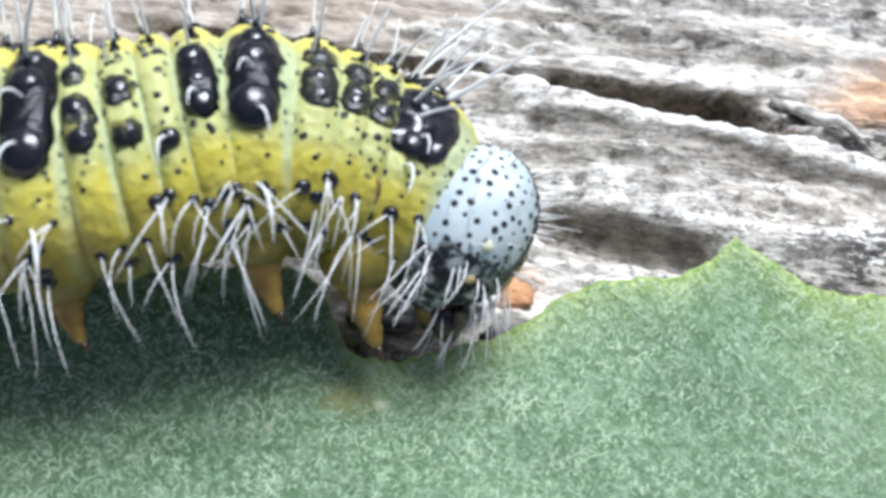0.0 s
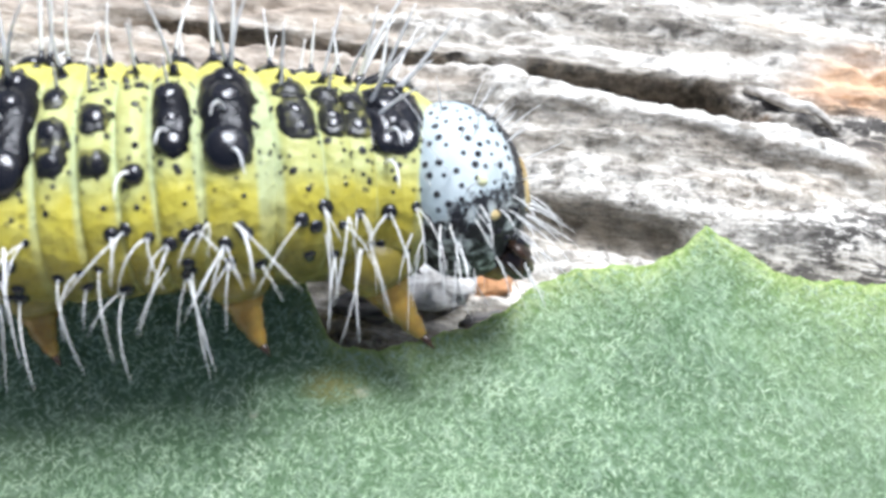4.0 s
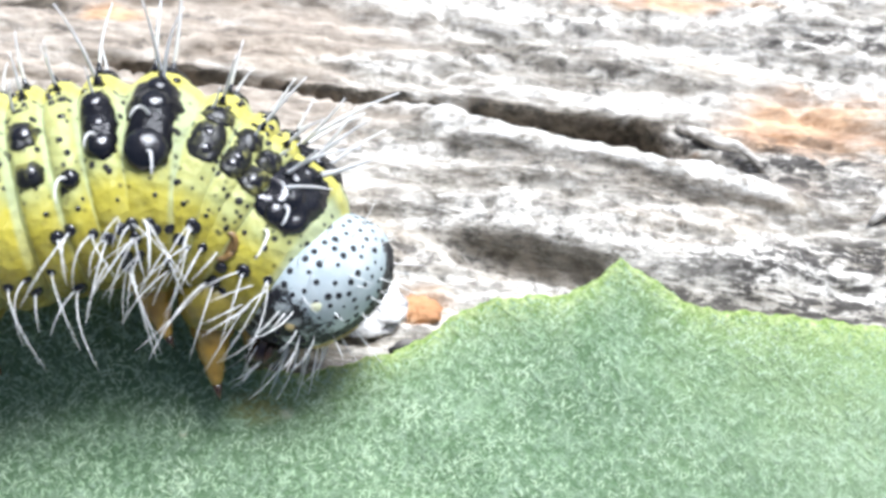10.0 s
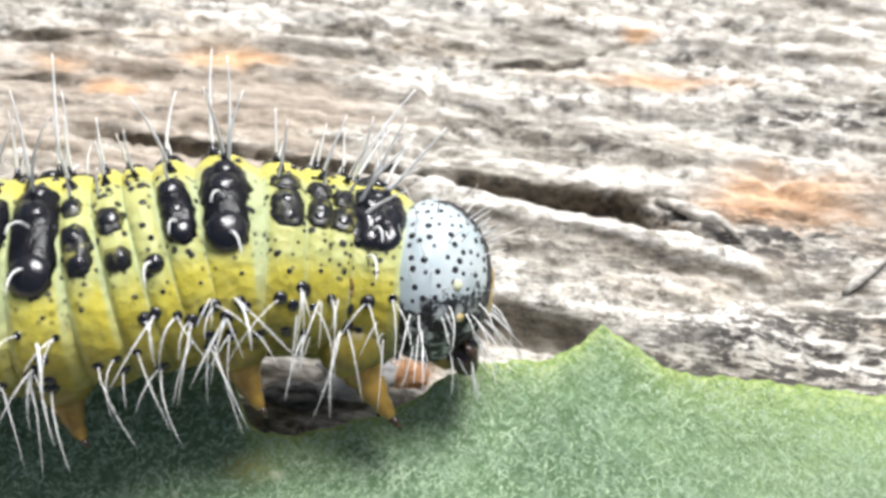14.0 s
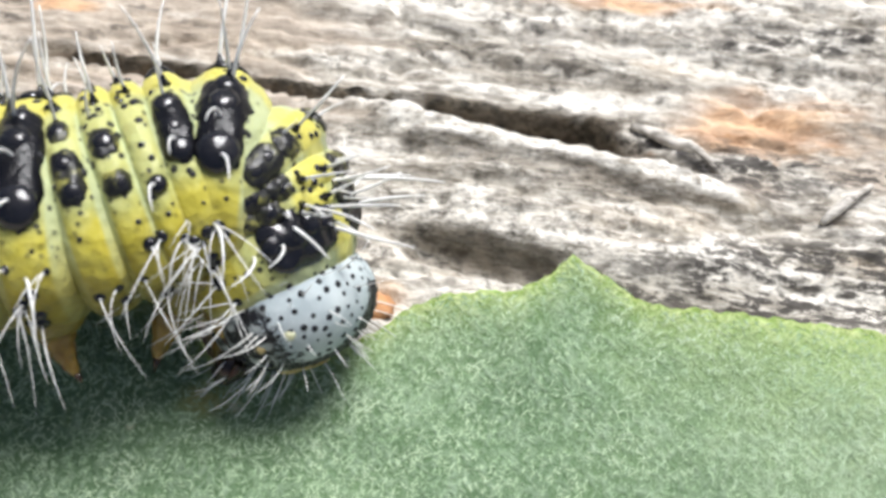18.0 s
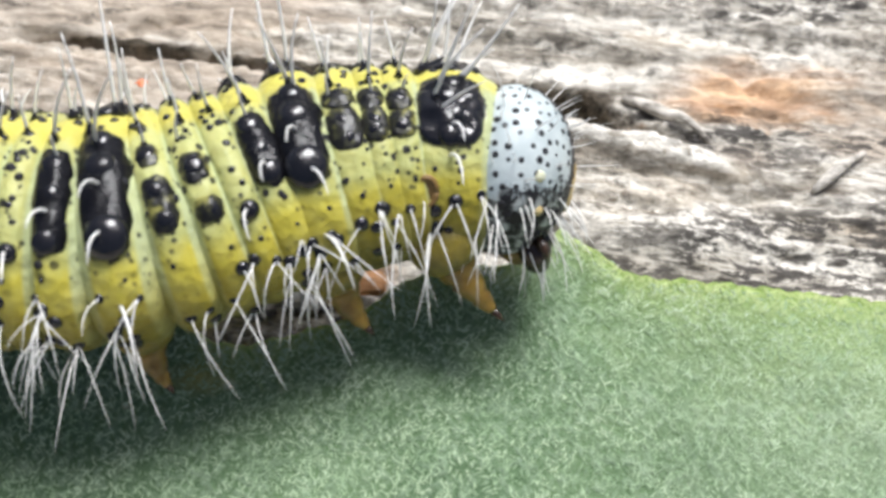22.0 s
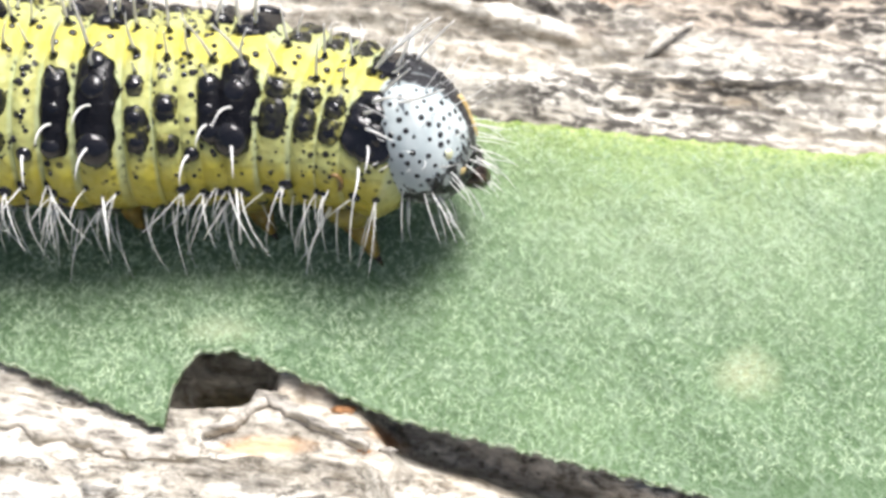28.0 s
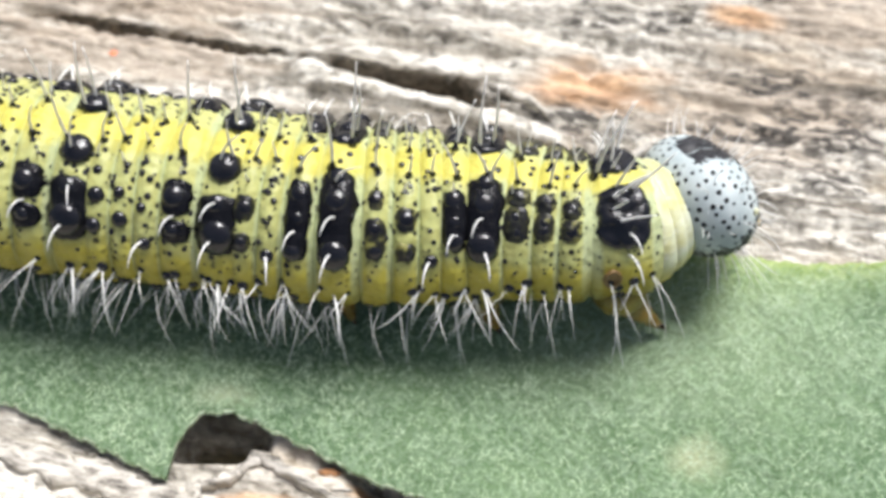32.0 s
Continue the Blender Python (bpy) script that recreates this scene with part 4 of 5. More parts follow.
def head_point(az, el):
    """A point of the head capsule: az from the face round to the side, el upwards; two lobes meet in a groove."""
    d = Vector((math.cos(el) * math.cos(az), math.cos(el) * math.sin(az), math.sin(el)))
    groove = 0.055 * math.exp(-((d.y / 0.10) ** 2)) * max(0.0, min(1.0, (d.z + 0.25) * 1.6))
    a, b, c = 1.08, 1.5, 1.45 if d.z > 0 else 1.38
    r = 1 / math.sqrt((d.x / a) ** 2 + (d.y / b) ** 2 + (d.z / c) ** 2)
    lobe = 1 + 0.05 * max(0.0, d.z) * min(1.0, abs(d.y) * 2.5)
    taper = 1 - 0.12 * max(0.0, -d.z) ** 2
    p = d * (r * (1 - groove) * lobe)
    p.y *= taper
    return p


def build_head():
    head_rng = random.Random(8)
    bm = bmesh.new()
    rows = [[head_point(2 * math.pi * j / 56, -1.5 + 3.0 * k / 36) for j in range(56)] for k in range(37)]
    vs = sheet(bm, rows, True)
    bm.faces.new(vs[0][::-1])
    bm.faces.new(vs[-1])
    bmesh.ops.recalc_face_normals(bm, faces=bm.faces)
    head = part("head", bm, HEADSKIN, caterpillar, "blue-grey head with black dots and a black face")
    # black dots over the cheeks
    bm = bmesh.new()
    dome(bm, (0, 0, 0), (0, 0, 1), 0.057, 0.034, 0, 3, 8)
    first = part("black_dot", bm, DOT, head)
    spots = []
    for _ in range(2500):
        az, el = head_rng.uniform(-math.pi, math.pi), math.asin(head_rng.uniform(-0.55, 0.98))
        p = head_point(az, el)
        if p.x < -0.75 or any((p - q).length < 0.172 for q in spots):
            continue
        spots.append(p)
        n = Vector((p.x / 1.17, p.y / 2.0, p.z / 1.74)).normalized()
        m4 = n.to_track_quat("Z", "Y").to_matrix().to_4x4() @ Matrix.Scale(head_rng.uniform(0.6, 1.35), 4)
        m4.translation = p * MM
        if len(spots) == 1:
            first.matrix_basis = m4
        else:
            shared("black_dot", first, head, m4)
    # straw-coloured triangle in the face
    bm = bmesh.new()
    rows = []
    for k in range(9):
        q = k / 8
        z = 0.52 - 1.12 * q
        w = 0.07 + 0.33 * min(1.0, q * 1.9) ** 0.7 + 0.03 * math.sin(k * 2.3)
        row = []
        for j in range(9):
            y = w * (-1 + j / 4)
            p = head_point(math.atan2(y, 1.1), math.atan2(z, 1.2))
            row.append(p * (1.035 + 0.03 * noise.noise((k * 0.9, j * 0.9, 4)) if 0 < j < 8 and 0 < k < 8 else 0.98))
        rows.append(row)
    sheet(bm, rows)
    bmesh.ops.recalc_face_normals(bm, faces=bm.faces)
    part("clypeus", bm, CLYPEUS, head, "straw-yellow triangular face plate")
    # jaws, palps and feelers
    for side in (1, -1):
        bm = bmesh.new()
        tube(bm, [(0.5, 0.36 * side, -0.95), (0.7, 0.34 * side, -1.18), (0.76, 0.24 * side, -1.36), (0.74, 0.08 * side, -1.46)], [0.26, 0.28, 0.22, 0.06], 12)
        part("jaw", bm, HORN, head, "dark horny jaw")
        bm = bmesh.new()
        tube(bm, [(0.66, 0.66 * side, -0.9), (0.8, 0.72 * side, -1.04), (0.88, 0.74 * side, -1.16)], [0.09, 0.07, 0.03], 9)
        part("feeler", bm, HORN, head)
        for k in range(6):
            p = head_point(side * (0.85 + 0.24 * math.cos(k)), -0.5 + 0.2 * math.sin(k * 1.1))
            bm = bmesh.new()
            dome(bm, p, p, 0.08, 0.07)
            part("eye", bm, BLACK, head)
        bm = bmesh.new()
        p = head_point(side * 1.15, -0.28)
        dome(bm, p, p, 0.09, 0.06)
        part("pale_wart", bm, CLYPEUS, head)
        bm = bmesh.new()
        p = head_point(side * 1.25, 0.12)
        dome(bm, p, p, 0.10, 0.07, 0, 4, 12)
        part("pale_spot", bm, COLLAR, head, "round whitish spot on the cheek")
    bm = bmesh.new()
    tube(bm, [(0.30, 0, -1.12), (0.42, 0, -1.32), (0.46, 0, -1.48)], [0.34, 0.26, 0.1], 12)
    part("lip", bm, AMBER, head)
    bm = bmesh.new()
    tube(bm, [(0.72, -0.44, -0.9), (0.84, -0.2, -0.96), (0.87, 0, -0.98), (0.84, 0.2, -0.96), (0.72, 0.44, -0.9)], [0.10, 0.13, 0.14, 0.13, 0.10], 9)
    part("upper_lip", bm, BLACK, head)
    bm = bmesh.new()
    for k in range(100):
        az = head_rng.uniform(-2.2, 2.2)
        el = head_rng.uniform(-0.5, 1.0) if k < 48 else head_rng.uniform(-1.1, -0.2)
        p = head_point(az, el)
        n = Vector((p.x / 1.25, p.y / 2.1, p.z / 2.1)).normalized()
        lower = el < -0.1
        hair(bm, p, n + Vector((0.15, head_rng.uniform(-0.5, 0.5), -0.4 if lower else 0.1)), (head_rng.uniform(-0.6, 0.6), head_rng.uniform(-0.6, 0.6), -0.8 if lower else 0.1),
             head_rng.uniform(0.45, 1.1) if lower else head_rng.uniform(0.25, 0.8), 0.014 if lower else 0.012, 7)
    tagged(part("bristles", bm, BRISTLE, head, "pale straggling bristles"), kind="stuff")
    return head


head = build_head()
head.scale = (0.94, 0.94, 0.94)

# ---------------------------------------------------------------- loose bits on the board


def surface(x, y):
    return float(wood_height(np.array([x]), np.array([y]))[0])


def build_splinter(a, b, thick, label, material, bow=0.15, name="splinter"):
    bm = bmesh.new()
    pts, radii = [], []
    for k in range(9):
        q = k / 8
        x, y = a[0] + (b[0] - a[0]) * q, a[1] + (b[1] - a[1]) * q
        z = max(surface(a[0], a[1]), surface(b[0], b[1]), surface(x, y) - 0.05) + bow * math.sin(math.pi * q) + thick * 0.4
        pts.append((x, y, z))
        radii.append(thick * (0.35 + 0.75 * math.sin(math.pi * min(0.9, q + 0.12))) * (1 + 0.25 * noise.noise((k * 0.9, x, y))))
    tube(bm, pts, radii, 9)
    tagged(part(name, bm, material), label, "splinter")


build_splinter((5.3, 1.55), (6.45, 2.45), 0.10, "pale bleached splinter lying loose on the board", SPLINTER)
build_splinter((1.9, 3.95), (3.5, 2.75), 0.12, "grey curved fibre torn out of the board", SPLINTER, 0.2)


def build_flake(cx, cy, lx, ly, label, material, category, name, lift=0.1, group=""):
    """A lumpy flake lying on the board."""
    bm = bmesh.new()
    rows = []
    base = max(surface(cx + dx, cy + dy) for dx in (-lx / 2, 0, lx / 2) for dy in (-ly / 2, 0, ly / 2)) - 0.15
    for k in range(9):
        q = math.pi * (k + 0.5) / 9
        row = []
        for j in range(20):
            w = 2 * math.pi * j / 20
            n = 1 + 0.6 * noise.noise((math.cos(w) * 2 + cx, math.sin(w) * 2 + cy, q * 2))
            row.append((cx + lx * math.sin(q) * math.cos(w) * n, cy + ly * math.sin(q) * math.sin(w) * n, base + lift + lift * math.cos(q) * n))
        rows.append(row)
    vs = sheet(bm, rows, True)
    bm.faces.new(vs[0])
    bm.faces.new(vs[-1][::-1])
    bmesh.ops.recalc_face_normals(bm, faces=bm.faces)
    tagged(part(name, bm, material), label, category, group)


def build_torn_strip(line, width, thick, z0, label, material, seed):
    """A torn strip of the board's skin along a line: ragged edges, uneven top, a broken underside."""
    bm = bmesh.new()
    steps, across = 44, 10
    rows = []
    for k in range(steps + 1):
        q = k / steps * (len(line) - 1)
        j = min(int(q), len(line) - 2)
        a, b = Vector(line[j]), Vector(line[j + 1])
        p = a.lerp(b, q - j)
        d = (b - a).normalized()
        side = Vector((-d.y, d.x))
        taper = math.sin(math.pi * min(1.0, max(0.0, k / steps * 0.92 + 0.04))) ** 0.4
        lo = -width * taper * (0.8 + 0.55 * noise.noise((k * 0.33, seed, 1)) + 0.3 * noise.noise((k * 0.9, seed, 2)))
        hi = width * taper * (0.8 + 0.55 * noise.noise((k * 0.33, seed, 5)) + 0.3 * noise.noise((k * 0.9, seed, 6)))
        row = []
        for i in range(across + 1):
            w = i / across
            x, y = p + side * (lo + (hi - lo) * w)
            top = z0 + 0.10 * noise.noise((x * 2.2, y * 5, seed)) + 0.06 * noise.noise((x * 6, y * 13, seed)) - 0.10 * abs(2 * w - 1) ** 3
            row.append((x, y, top))
        under = [(x, y, z - thick * (0.6 + 0.5 * noise.noise((x * 3, y * 3, seed + 3)))) for x, y, z in reversed(row)]
        rows.append(row + under)
    vs = sheet(bm, rows, True)
    bm.faces.new(vs[0])
    bm.faces.new(vs[-1][::-1])
    bmesh.ops.recalc_face_normals(bm, faces=bm.faces)
    tagged(part("wood_strip", bm, material), label, "wood flake")


build_torn_strip(((-3.75, -7.45), (-3.2, -7.2), (-2.65, -6.72), (-2.1, -6.98), (-1.4, -7.38), (-0.7, -7.75)), 0.17, 0.45, 0.72, "pale torn strip of wood beside the hole in the leaf", SPLINTER, 3.1)
build_torn_strip(((-9.5, -6.3), (-7.6, -6.9), (-6.0, -7.3), (-4.8, -7.6), (-3.8, -7.75)), 0.42, 0.55, 0.62, "broad grey torn slab of wood below the leaf", SPLINTER, 8.4)
build_flake(-3.25, -0.3, 0.38, 0.3, "rust-orange flake of rotted wood beside the leaf edge", RUST, "wood flake", "wood_flake", 0.16)
build_flake(-4.15, -0.38, 0.7, 0.5, "whitish flake of wood coloured as sunlit under the bitten leaf edge", WHITISH, "wood flake", "wood_flake", 0.2)
build_flake(-5.3, -0.75, 0.6, 0.3, "grey torn flake of wood under the bitten leaf edge", SHADE_WOOD, "wood flake", "wood_flake", 0.12)
build_flake(-3.1, -1.15, 0.55, 0.2, "grey torn flake of wood under the bitten leaf edge", SHADE_WOOD, "wood flake", "wood_flake", 0.12)
chips = random.Random(21)
for k in range(26):
    x = -7.6 + 7.2 * k / 25 + chips.uniform(-0.15, 0.15)
    y = lower_edge(x) - chips.uniform(0.15, 0.9)
    rusty = chips.random() < 0.3
    if -4.7 < x < -2.9:
        continue
    build_flake(x, y, chips.uniform(0.07, 0.26), chips.uniform(0.04, 0.10), "rust-coloured crumb of rotted wood below the leaf" if rusty else "pale grey crumb of weathered wood below the leaf",
                RUST if rusty else SPLINTER, "wood crumb", "wood_crumb", chips.uniform(0.06, 0.13), "crumbs below the leaf")
build_flake(-7.9, 4.52, 0.16, 0.12, "tiny orange-red speck on the grey board", RED, "speck", "speck", 0.08)

# ---------------------------------------------------------------- how the caterpillar moves
# the head: seconds and pose in millimetres
HEAD = (
    (0, pose(-4.15, -0.93, 2.85, -57, 18, -33)),
    (0.5, pose(-4.44, -0.98, 2.67, -59, 20, -37)),
    (1, pose(-4.91, -1.23, 2.57, -65, 26, -53)),
    (1.5, pose(-5.19, -1.24, 2.56, -67, 27, -56)),
    (2, pose(-5.30, -1.22, 2.64, -72, 29, -67)),
    (2.5, pose(-4.11, -0.35, 3.27, -53, -5, -5)),
    (3, pose(-3.75, -0.50, 3.30, -53, -8, 2)),
    (3.5, pose(-3.60, -0.35, 3.31, -53, -8, 2)),
    (4, pose(-3.81, -0.61, 3.22, -54, -10, 5)),
    (4.5, pose(-4.21, -0.68, 3.20, -47, -22, -23)),
    (5.5, pose(-3.80, -0.57, 3.24, -51, -13, -12)),
    (6.5, pose(-3.38, -0.49, 3.27, -54, -5, -2)),
    (7, pose(-3.43, -0.42, 3.24, -54, 4, -7)),
    (7.5, pose(-3.41, -0.61, 3.13, -54, 7, -12)),
    (8, pose(-3.53, -0.85, 2.99, -57, 14, -26)),
    (8.5, pose(-3.80, -1.04, 2.81, -62, 19, -38)),
    (9, pose(-4.15, -1.36, 2.62, -63, 19, -40)),
    (9.5, pose(-4.90, -1.21, 2.73, -68, 24, -54)),
    (10, pose(-4.87, -1.36, 2.76, -69, 29, -59)),
    (10.5, pose(-5.03, -1.64, 2.58, -68, 31, -58)),
    (11, pose(-4.71, -1.36, 2.80, -57, 22, -34)),
    (11.5, pose(-4.62, -1.44, 2.83, -53, 19, -27)),
    (12, pose(-4.14, -0.79, 3.24, -48, 3, -3)),
    (12.5, pose(-3.43, -0.46, 3.48, -46, -16, 15)),
    (13, pose(-2.70, -0.40, 3.37, -48, 2, -0)),
    (13.5, pose(-2.67, -0.35, 3.34, -48, 1, -0)),
    (14.5, pose(-2.86, -0.71, 3.13, -50, 8, -12)),
    (15.5, pose(-3.05, -1.07, 2.93, -53, 15, -24)),
    (16, pose(-3.41, -1.36, 2.66, -55, 18, -30)),
    (16.5, pose(-3.86, -1.52, 2.47, -64, 27, -52)),
    (17, pose(-4.29, -1.60, 2.57, -76, 32, -75)),
    (17.5, pose(-4.38, -1.78, 2.49, -74, 31, -70)),
    (18, pose(-4.40, -1.81, 2.53, -73, 31, -70)),
    (18.5, pose(-2.88, -0.75, 3.38, -50, -14, 11)),
    (19, pose(-2.45, -0.71, 3.30, -49, -0, -1)),
    (19.5, pose(-2.07, -0.70, 3.67, -49, -1, -8)),
    (20, pose(-1.42, -0.68, 3.80, -47, -12, -21)),
    (20.5, pose(-0.96, -0.77, 3.92, -47, -4, -2)),
    (21, pose(-0.59, -0.57, 3.97, -46, 14, 7)),
    (21.5, pose(-1.07, -0.41, 3.83, -48, 3, -3)),
    (22, pose(-0.75, -0.57, 3.76, -49, 6, -10)),
    (22.5, pose(-0.37, -0.56, 3.94, -44, -15, -21)),
    (23, pose(0.94, -0.81, 3.80, -33, -7, 5)),
    (23.5, pose(1.17, 0.32, 4.04, -42, 11, 25)),
    (24, pose(1.48, 0.78, 4.09, -39, 7, 37)),
    (24.5, pose(2.18, -0.95, 3.69, -32, -7, -15)),
    (25, pose(3.04, -1.04, 3.49, -28, -3, -0)),
    (25.5, pose(0.45, -2.35, 3.03, -9, -26, -34)),
    (26, pose(-0.53, -5.52, 2.79, -9, -29, -50)),
    (26.5, pose(-1.74, -6.39, 3.38, -11, -55, -79)),
    (27, pose(-1.07, -5.22, 3.45, -23, -50, -52)),
    (27.5, pose(-0.40, -4.05, 3.53, -31, -33, -13)),
    (28, pose(0.27, -2.89, 3.60, -26, -15, 18)),
    (28.5, pose(0.95, -1.72, 3.68, -20, -8, 34)),
    (29, pose(1.30, -0.18, 3.85, -25, -4, 43)),
    (29.5, pose(1.93, -0.91, 3.70, -20, -15, -14)),
    (30, pose(3.33, -1.39, 3.62, -8, -16, -38)),
    (30.5, pose(4.35, -1.22, 3.63, -11, -18, -21)),
    (31, pose(2.07, -3.65, 3.31, 1, -4, -62)),
    (31.5, pose(4.21, -3.80, 3.27, -8, -16, -34)),
    (32, pose(6.20, -1.85, 3.52, -19, -11, 39)),
)
FORE = (
    (0, pose(-5.12, -0.27, 3.27, -36)),
    (0.5, pose(-5.35, -0.13, 3.29, -36)),
    (1, pose(-5.69, -0.36, 3.26, -36)),
    (1.5, pose(-5.85, -0.37, 3.26, -36)),
    (2, pose(-5.90, -0.42, 3.25, -36)),
    (2.5, pose(-5.52, -0.19, 3.29, -36)),
    (3, pose(-4.88, -0.35, 3.28, -36)),
    (3.5, pose(-4.85, -0.18, 3.31, -36)),
    (4, pose(-5.04, -0.36, 3.28, -36)),
    (4.5, pose(-5.45, -0.55, 3.26, -36)),
    (5.5, pose(-4.93, -0.40, 3.29, -36)),
    (6.5, pose(-4.41, -0.26, 3.32, -36)),
    (7, pose(-4.50, -0.14, 3.33, -36)),
    (7.5, pose(-4.52, -0.26, 3.32, -36)),
    (8, pose(-4.71, -0.43, 3.30, -36)),
    (8.5, pose(-4.89, -0.46, 3.30, -36)),
    (9, pose(-5.10, -0.61, 3.28, -36)),
    (9.5, pose(-5.48, -0.58, 3.28, -36)),
    (10, pose(-5.55, -0.77, 3.26, -36)),
    (10.5, pose(-5.76, -0.88, 3.25, -36)),
    (11, pose(-5.39, -0.76, 3.27, -36)),
    (11.5, pose(-5.35, -0.86, 3.26, -36)),
    (12, pose(-5.34, -0.62, 3.29, -36)),
    (12.5, pose(-4.80, -0.52, 3.31, -36)),
    (13, pose(-4.10, -0.30, 3.35, -36)),
    (13.5, pose(-3.86, -0.21, 3.37, -35)),
    (14.5, pose(-3.86, -0.40, 3.35, -35)),
    (15.5, pose(-3.86, -0.59, 3.33, -35)),
    (16, pose(-4.10, -0.67, 3.32, -34)),
    (16.5, pose(-4.38, -0.67, 3.32, -34)),
    (17, pose(-4.49, -0.88, 3.30, -34)),
    (17.5, pose(-4.69, -1.01, 3.28, -34)),
    (18, pose(-4.74, -1.09, 3.28, -33)),
    (18.5, pose(-3.90, -0.71, 3.34, -33)),
    (19, pose(-3.46, -0.58, 3.36, -33)),
    (19.5, pose(-3.22, -0.83, 3.47, -32)),
    (20, pose(-2.84, -0.85, 3.60, -31)),
    (20.5, pose(-2.28, -0.86, 3.74, -31)),
    (21, pose(-1.60, -0.56, 3.83, -30)),
    (21.5, pose(-2.08, -0.29, 3.90, -29)),
    (22, pose(-1.74, -0.39, 3.93, -28)),
    (22.5, pose(-1.84, -0.57, 3.95, -27)),
    (23, pose(-0.77, -0.96, 3.97, -27)),
    (23.5, pose(-0.04, -0.15, 4.11, -27)),
    (24, pose(0.25, 0.30, 4.21, -26)),
    (24.5, pose(0.56, -1.01, 3.86, -19)),
    (25, pose(1.12, -1.25, 3.64, -13)),
    (25.5, pose(-0.66, -1.36, 3.61, -1)),
    (26, pose(-0.84, -4.28, 3.27, 0)),
    (26.5, pose(-1.61, -4.93, 3.18, 0)),
    (27, pose(-1.22, -4.19, 3.27, -4)),
    (27.5, pose(-0.83, -3.46, 3.36, -4)),
    (28, pose(-0.44, -2.73, 3.45, -4)),
    (28.5, pose(-0.05, -2.00, 3.54, -5)),
    (29, pose(-0.01, -0.80, 3.68, -4)),
    (29.5, pose(0.55, -1.15, 3.66, -4)),
    (30, pose(1.52, -1.73, 3.63, -7)),
    (30.5, pose(2.40, -1.35, 3.66, 2)),
    (31, pose(1.62, -2.52, 3.50, 9)),
    (31.5, pose(2.70, -3.19, 3.44, 6)),
    (32, pose(4.43, -2.55, 3.54, -5)),
)
MIDDLE = (
    (0, pose(-7.09, -0.12, 3.81, -36)),
    (0.5, pose(-7.12, 0.01, 3.83, -36)),
    (1, pose(-7.19, 0.04, 3.83, -36)),
    (1.5, pose(-7.21, 0.01, 3.83, -36)),
    (2, pose(-7.32, -0.07, 3.82, -36)),
    (2.5, pose(-7.21, -0.27, 3.80, -36)),
    (3, pose(-7.07, -0.37, 3.80, -36)),
    (3.5, pose(-7.08, -0.48, 3.79, -36)),
    (4, pose(-7.12, -0.74, 3.76, -36)),
    (4.5, pose(-7.42, -0.93, 3.73, -36)),
    (5.5, pose(-7.24, -0.80, 3.75, -36)),
    (6.5, pose(-7.06, -0.68, 3.78, -36)),
    (7, pose(-7.08, -0.59, 3.79, -36)),
    (7.5, pose(-6.97, -0.64, 3.79, -36)),
    (8, pose(-7.02, -0.60, 3.79, -36)),
    (8.5, pose(-7.00, -0.51, 3.81, -36)),
    (9, pose(-7.00, -0.44, 3.81, -36)),
    (9.5, pose(-7.10, -0.29, 3.83, -36)),
    (10, pose(-7.15, -0.22, 3.84, -36)),
    (10.5, pose(-7.16, -0.25, 3.84, -36)),
    (11, pose(-7.14, -0.43, 3.82, -36)),
    (11.5, pose(-6.96, -0.60, 3.81, -36)),
    (12, pose(-7.12, -0.62, 3.81, -36)),
    (12.5, pose(-7.10, -0.80, 3.79, -36)),
    (13, pose(-6.48, -0.77, 3.80, -36)),
    (13.5, pose(-6.14, -0.45, 3.84, -35)),
    (14.5, pose(-5.73, -0.49, 3.85, -35)),
    (15.5, pose(-5.32, -0.53, 3.85, -35)),
    (16, pose(-5.36, -0.56, 3.85, -34)),
    (16.5, pose(-5.39, -0.34, 3.88, -34)),
    (17, pose(-5.41, -0.33, 3.88, -34)),
    (17.5, pose(-5.45, -0.39, 3.88, -34)),
    (18, pose(-5.46, -0.38, 3.88, -33)),
    (18.5, pose(-5.40, -0.85, 3.83, -33)),
    (19, pose(-5.25, -0.84, 3.83, -33)),
    (19.5, pose(-5.04, -1.29, 3.79, -32)),
    (20, pose(-4.65, -1.36, 3.79, -31)),
    (20.5, pose(-4.43, -1.44, 3.78, -31)),
    (21, pose(-4.22, -1.09, 3.83, -30)),
    (21.5, pose(-4.24, -0.86, 3.86, -29)),
    (22, pose(-3.83, -0.75, 3.88, -28)),
    (22.5, pose(-3.53, -1.03, 3.85, -27)),
    (23, pose(-2.98, -1.04, 3.86, -27)),
    (23.5, pose(-2.44, -0.87, 3.89, -27)),
    (24, pose(-2.08, -0.47, 3.94, -26)),
    (24.5, pose(-1.91, -1.03, 3.78, -20)),
    (25, pose(-1.53, -1.19, 3.66, -15)),
    (25.5, pose(-2.65, -0.76, 3.57, -4)),
    (26, pose(-2.57, -2.36, 3.27, -5)),
    (26.5, pose(-2.80, -2.77, 3.21, -2)),
    (27, pose(-2.77, -2.55, 3.23, -5)),
    (27.5, pose(-2.73, -2.33, 3.25, -5)),
    (28, pose(-2.70, -2.11, 3.28, -5)),
    (28.5, pose(-2.66, -1.89, 3.30, -5)),
    (29, pose(-2.47, -1.53, 3.34, -4)),
    (29.5, pose(-1.98, -1.39, 3.37, -6)),
    (30, pose(-0.90, -1.30, 3.41, -9)),
    (30.5, pose(-0.35, -1.02, 3.43, -1)),
    (31, pose(-0.61, -0.93, 3.42, 4)),
    (31.5, pose(0.51, -1.97, 3.31, 2)),
    (32, pose(1.85, -2.38, 3.27, -5)),
)
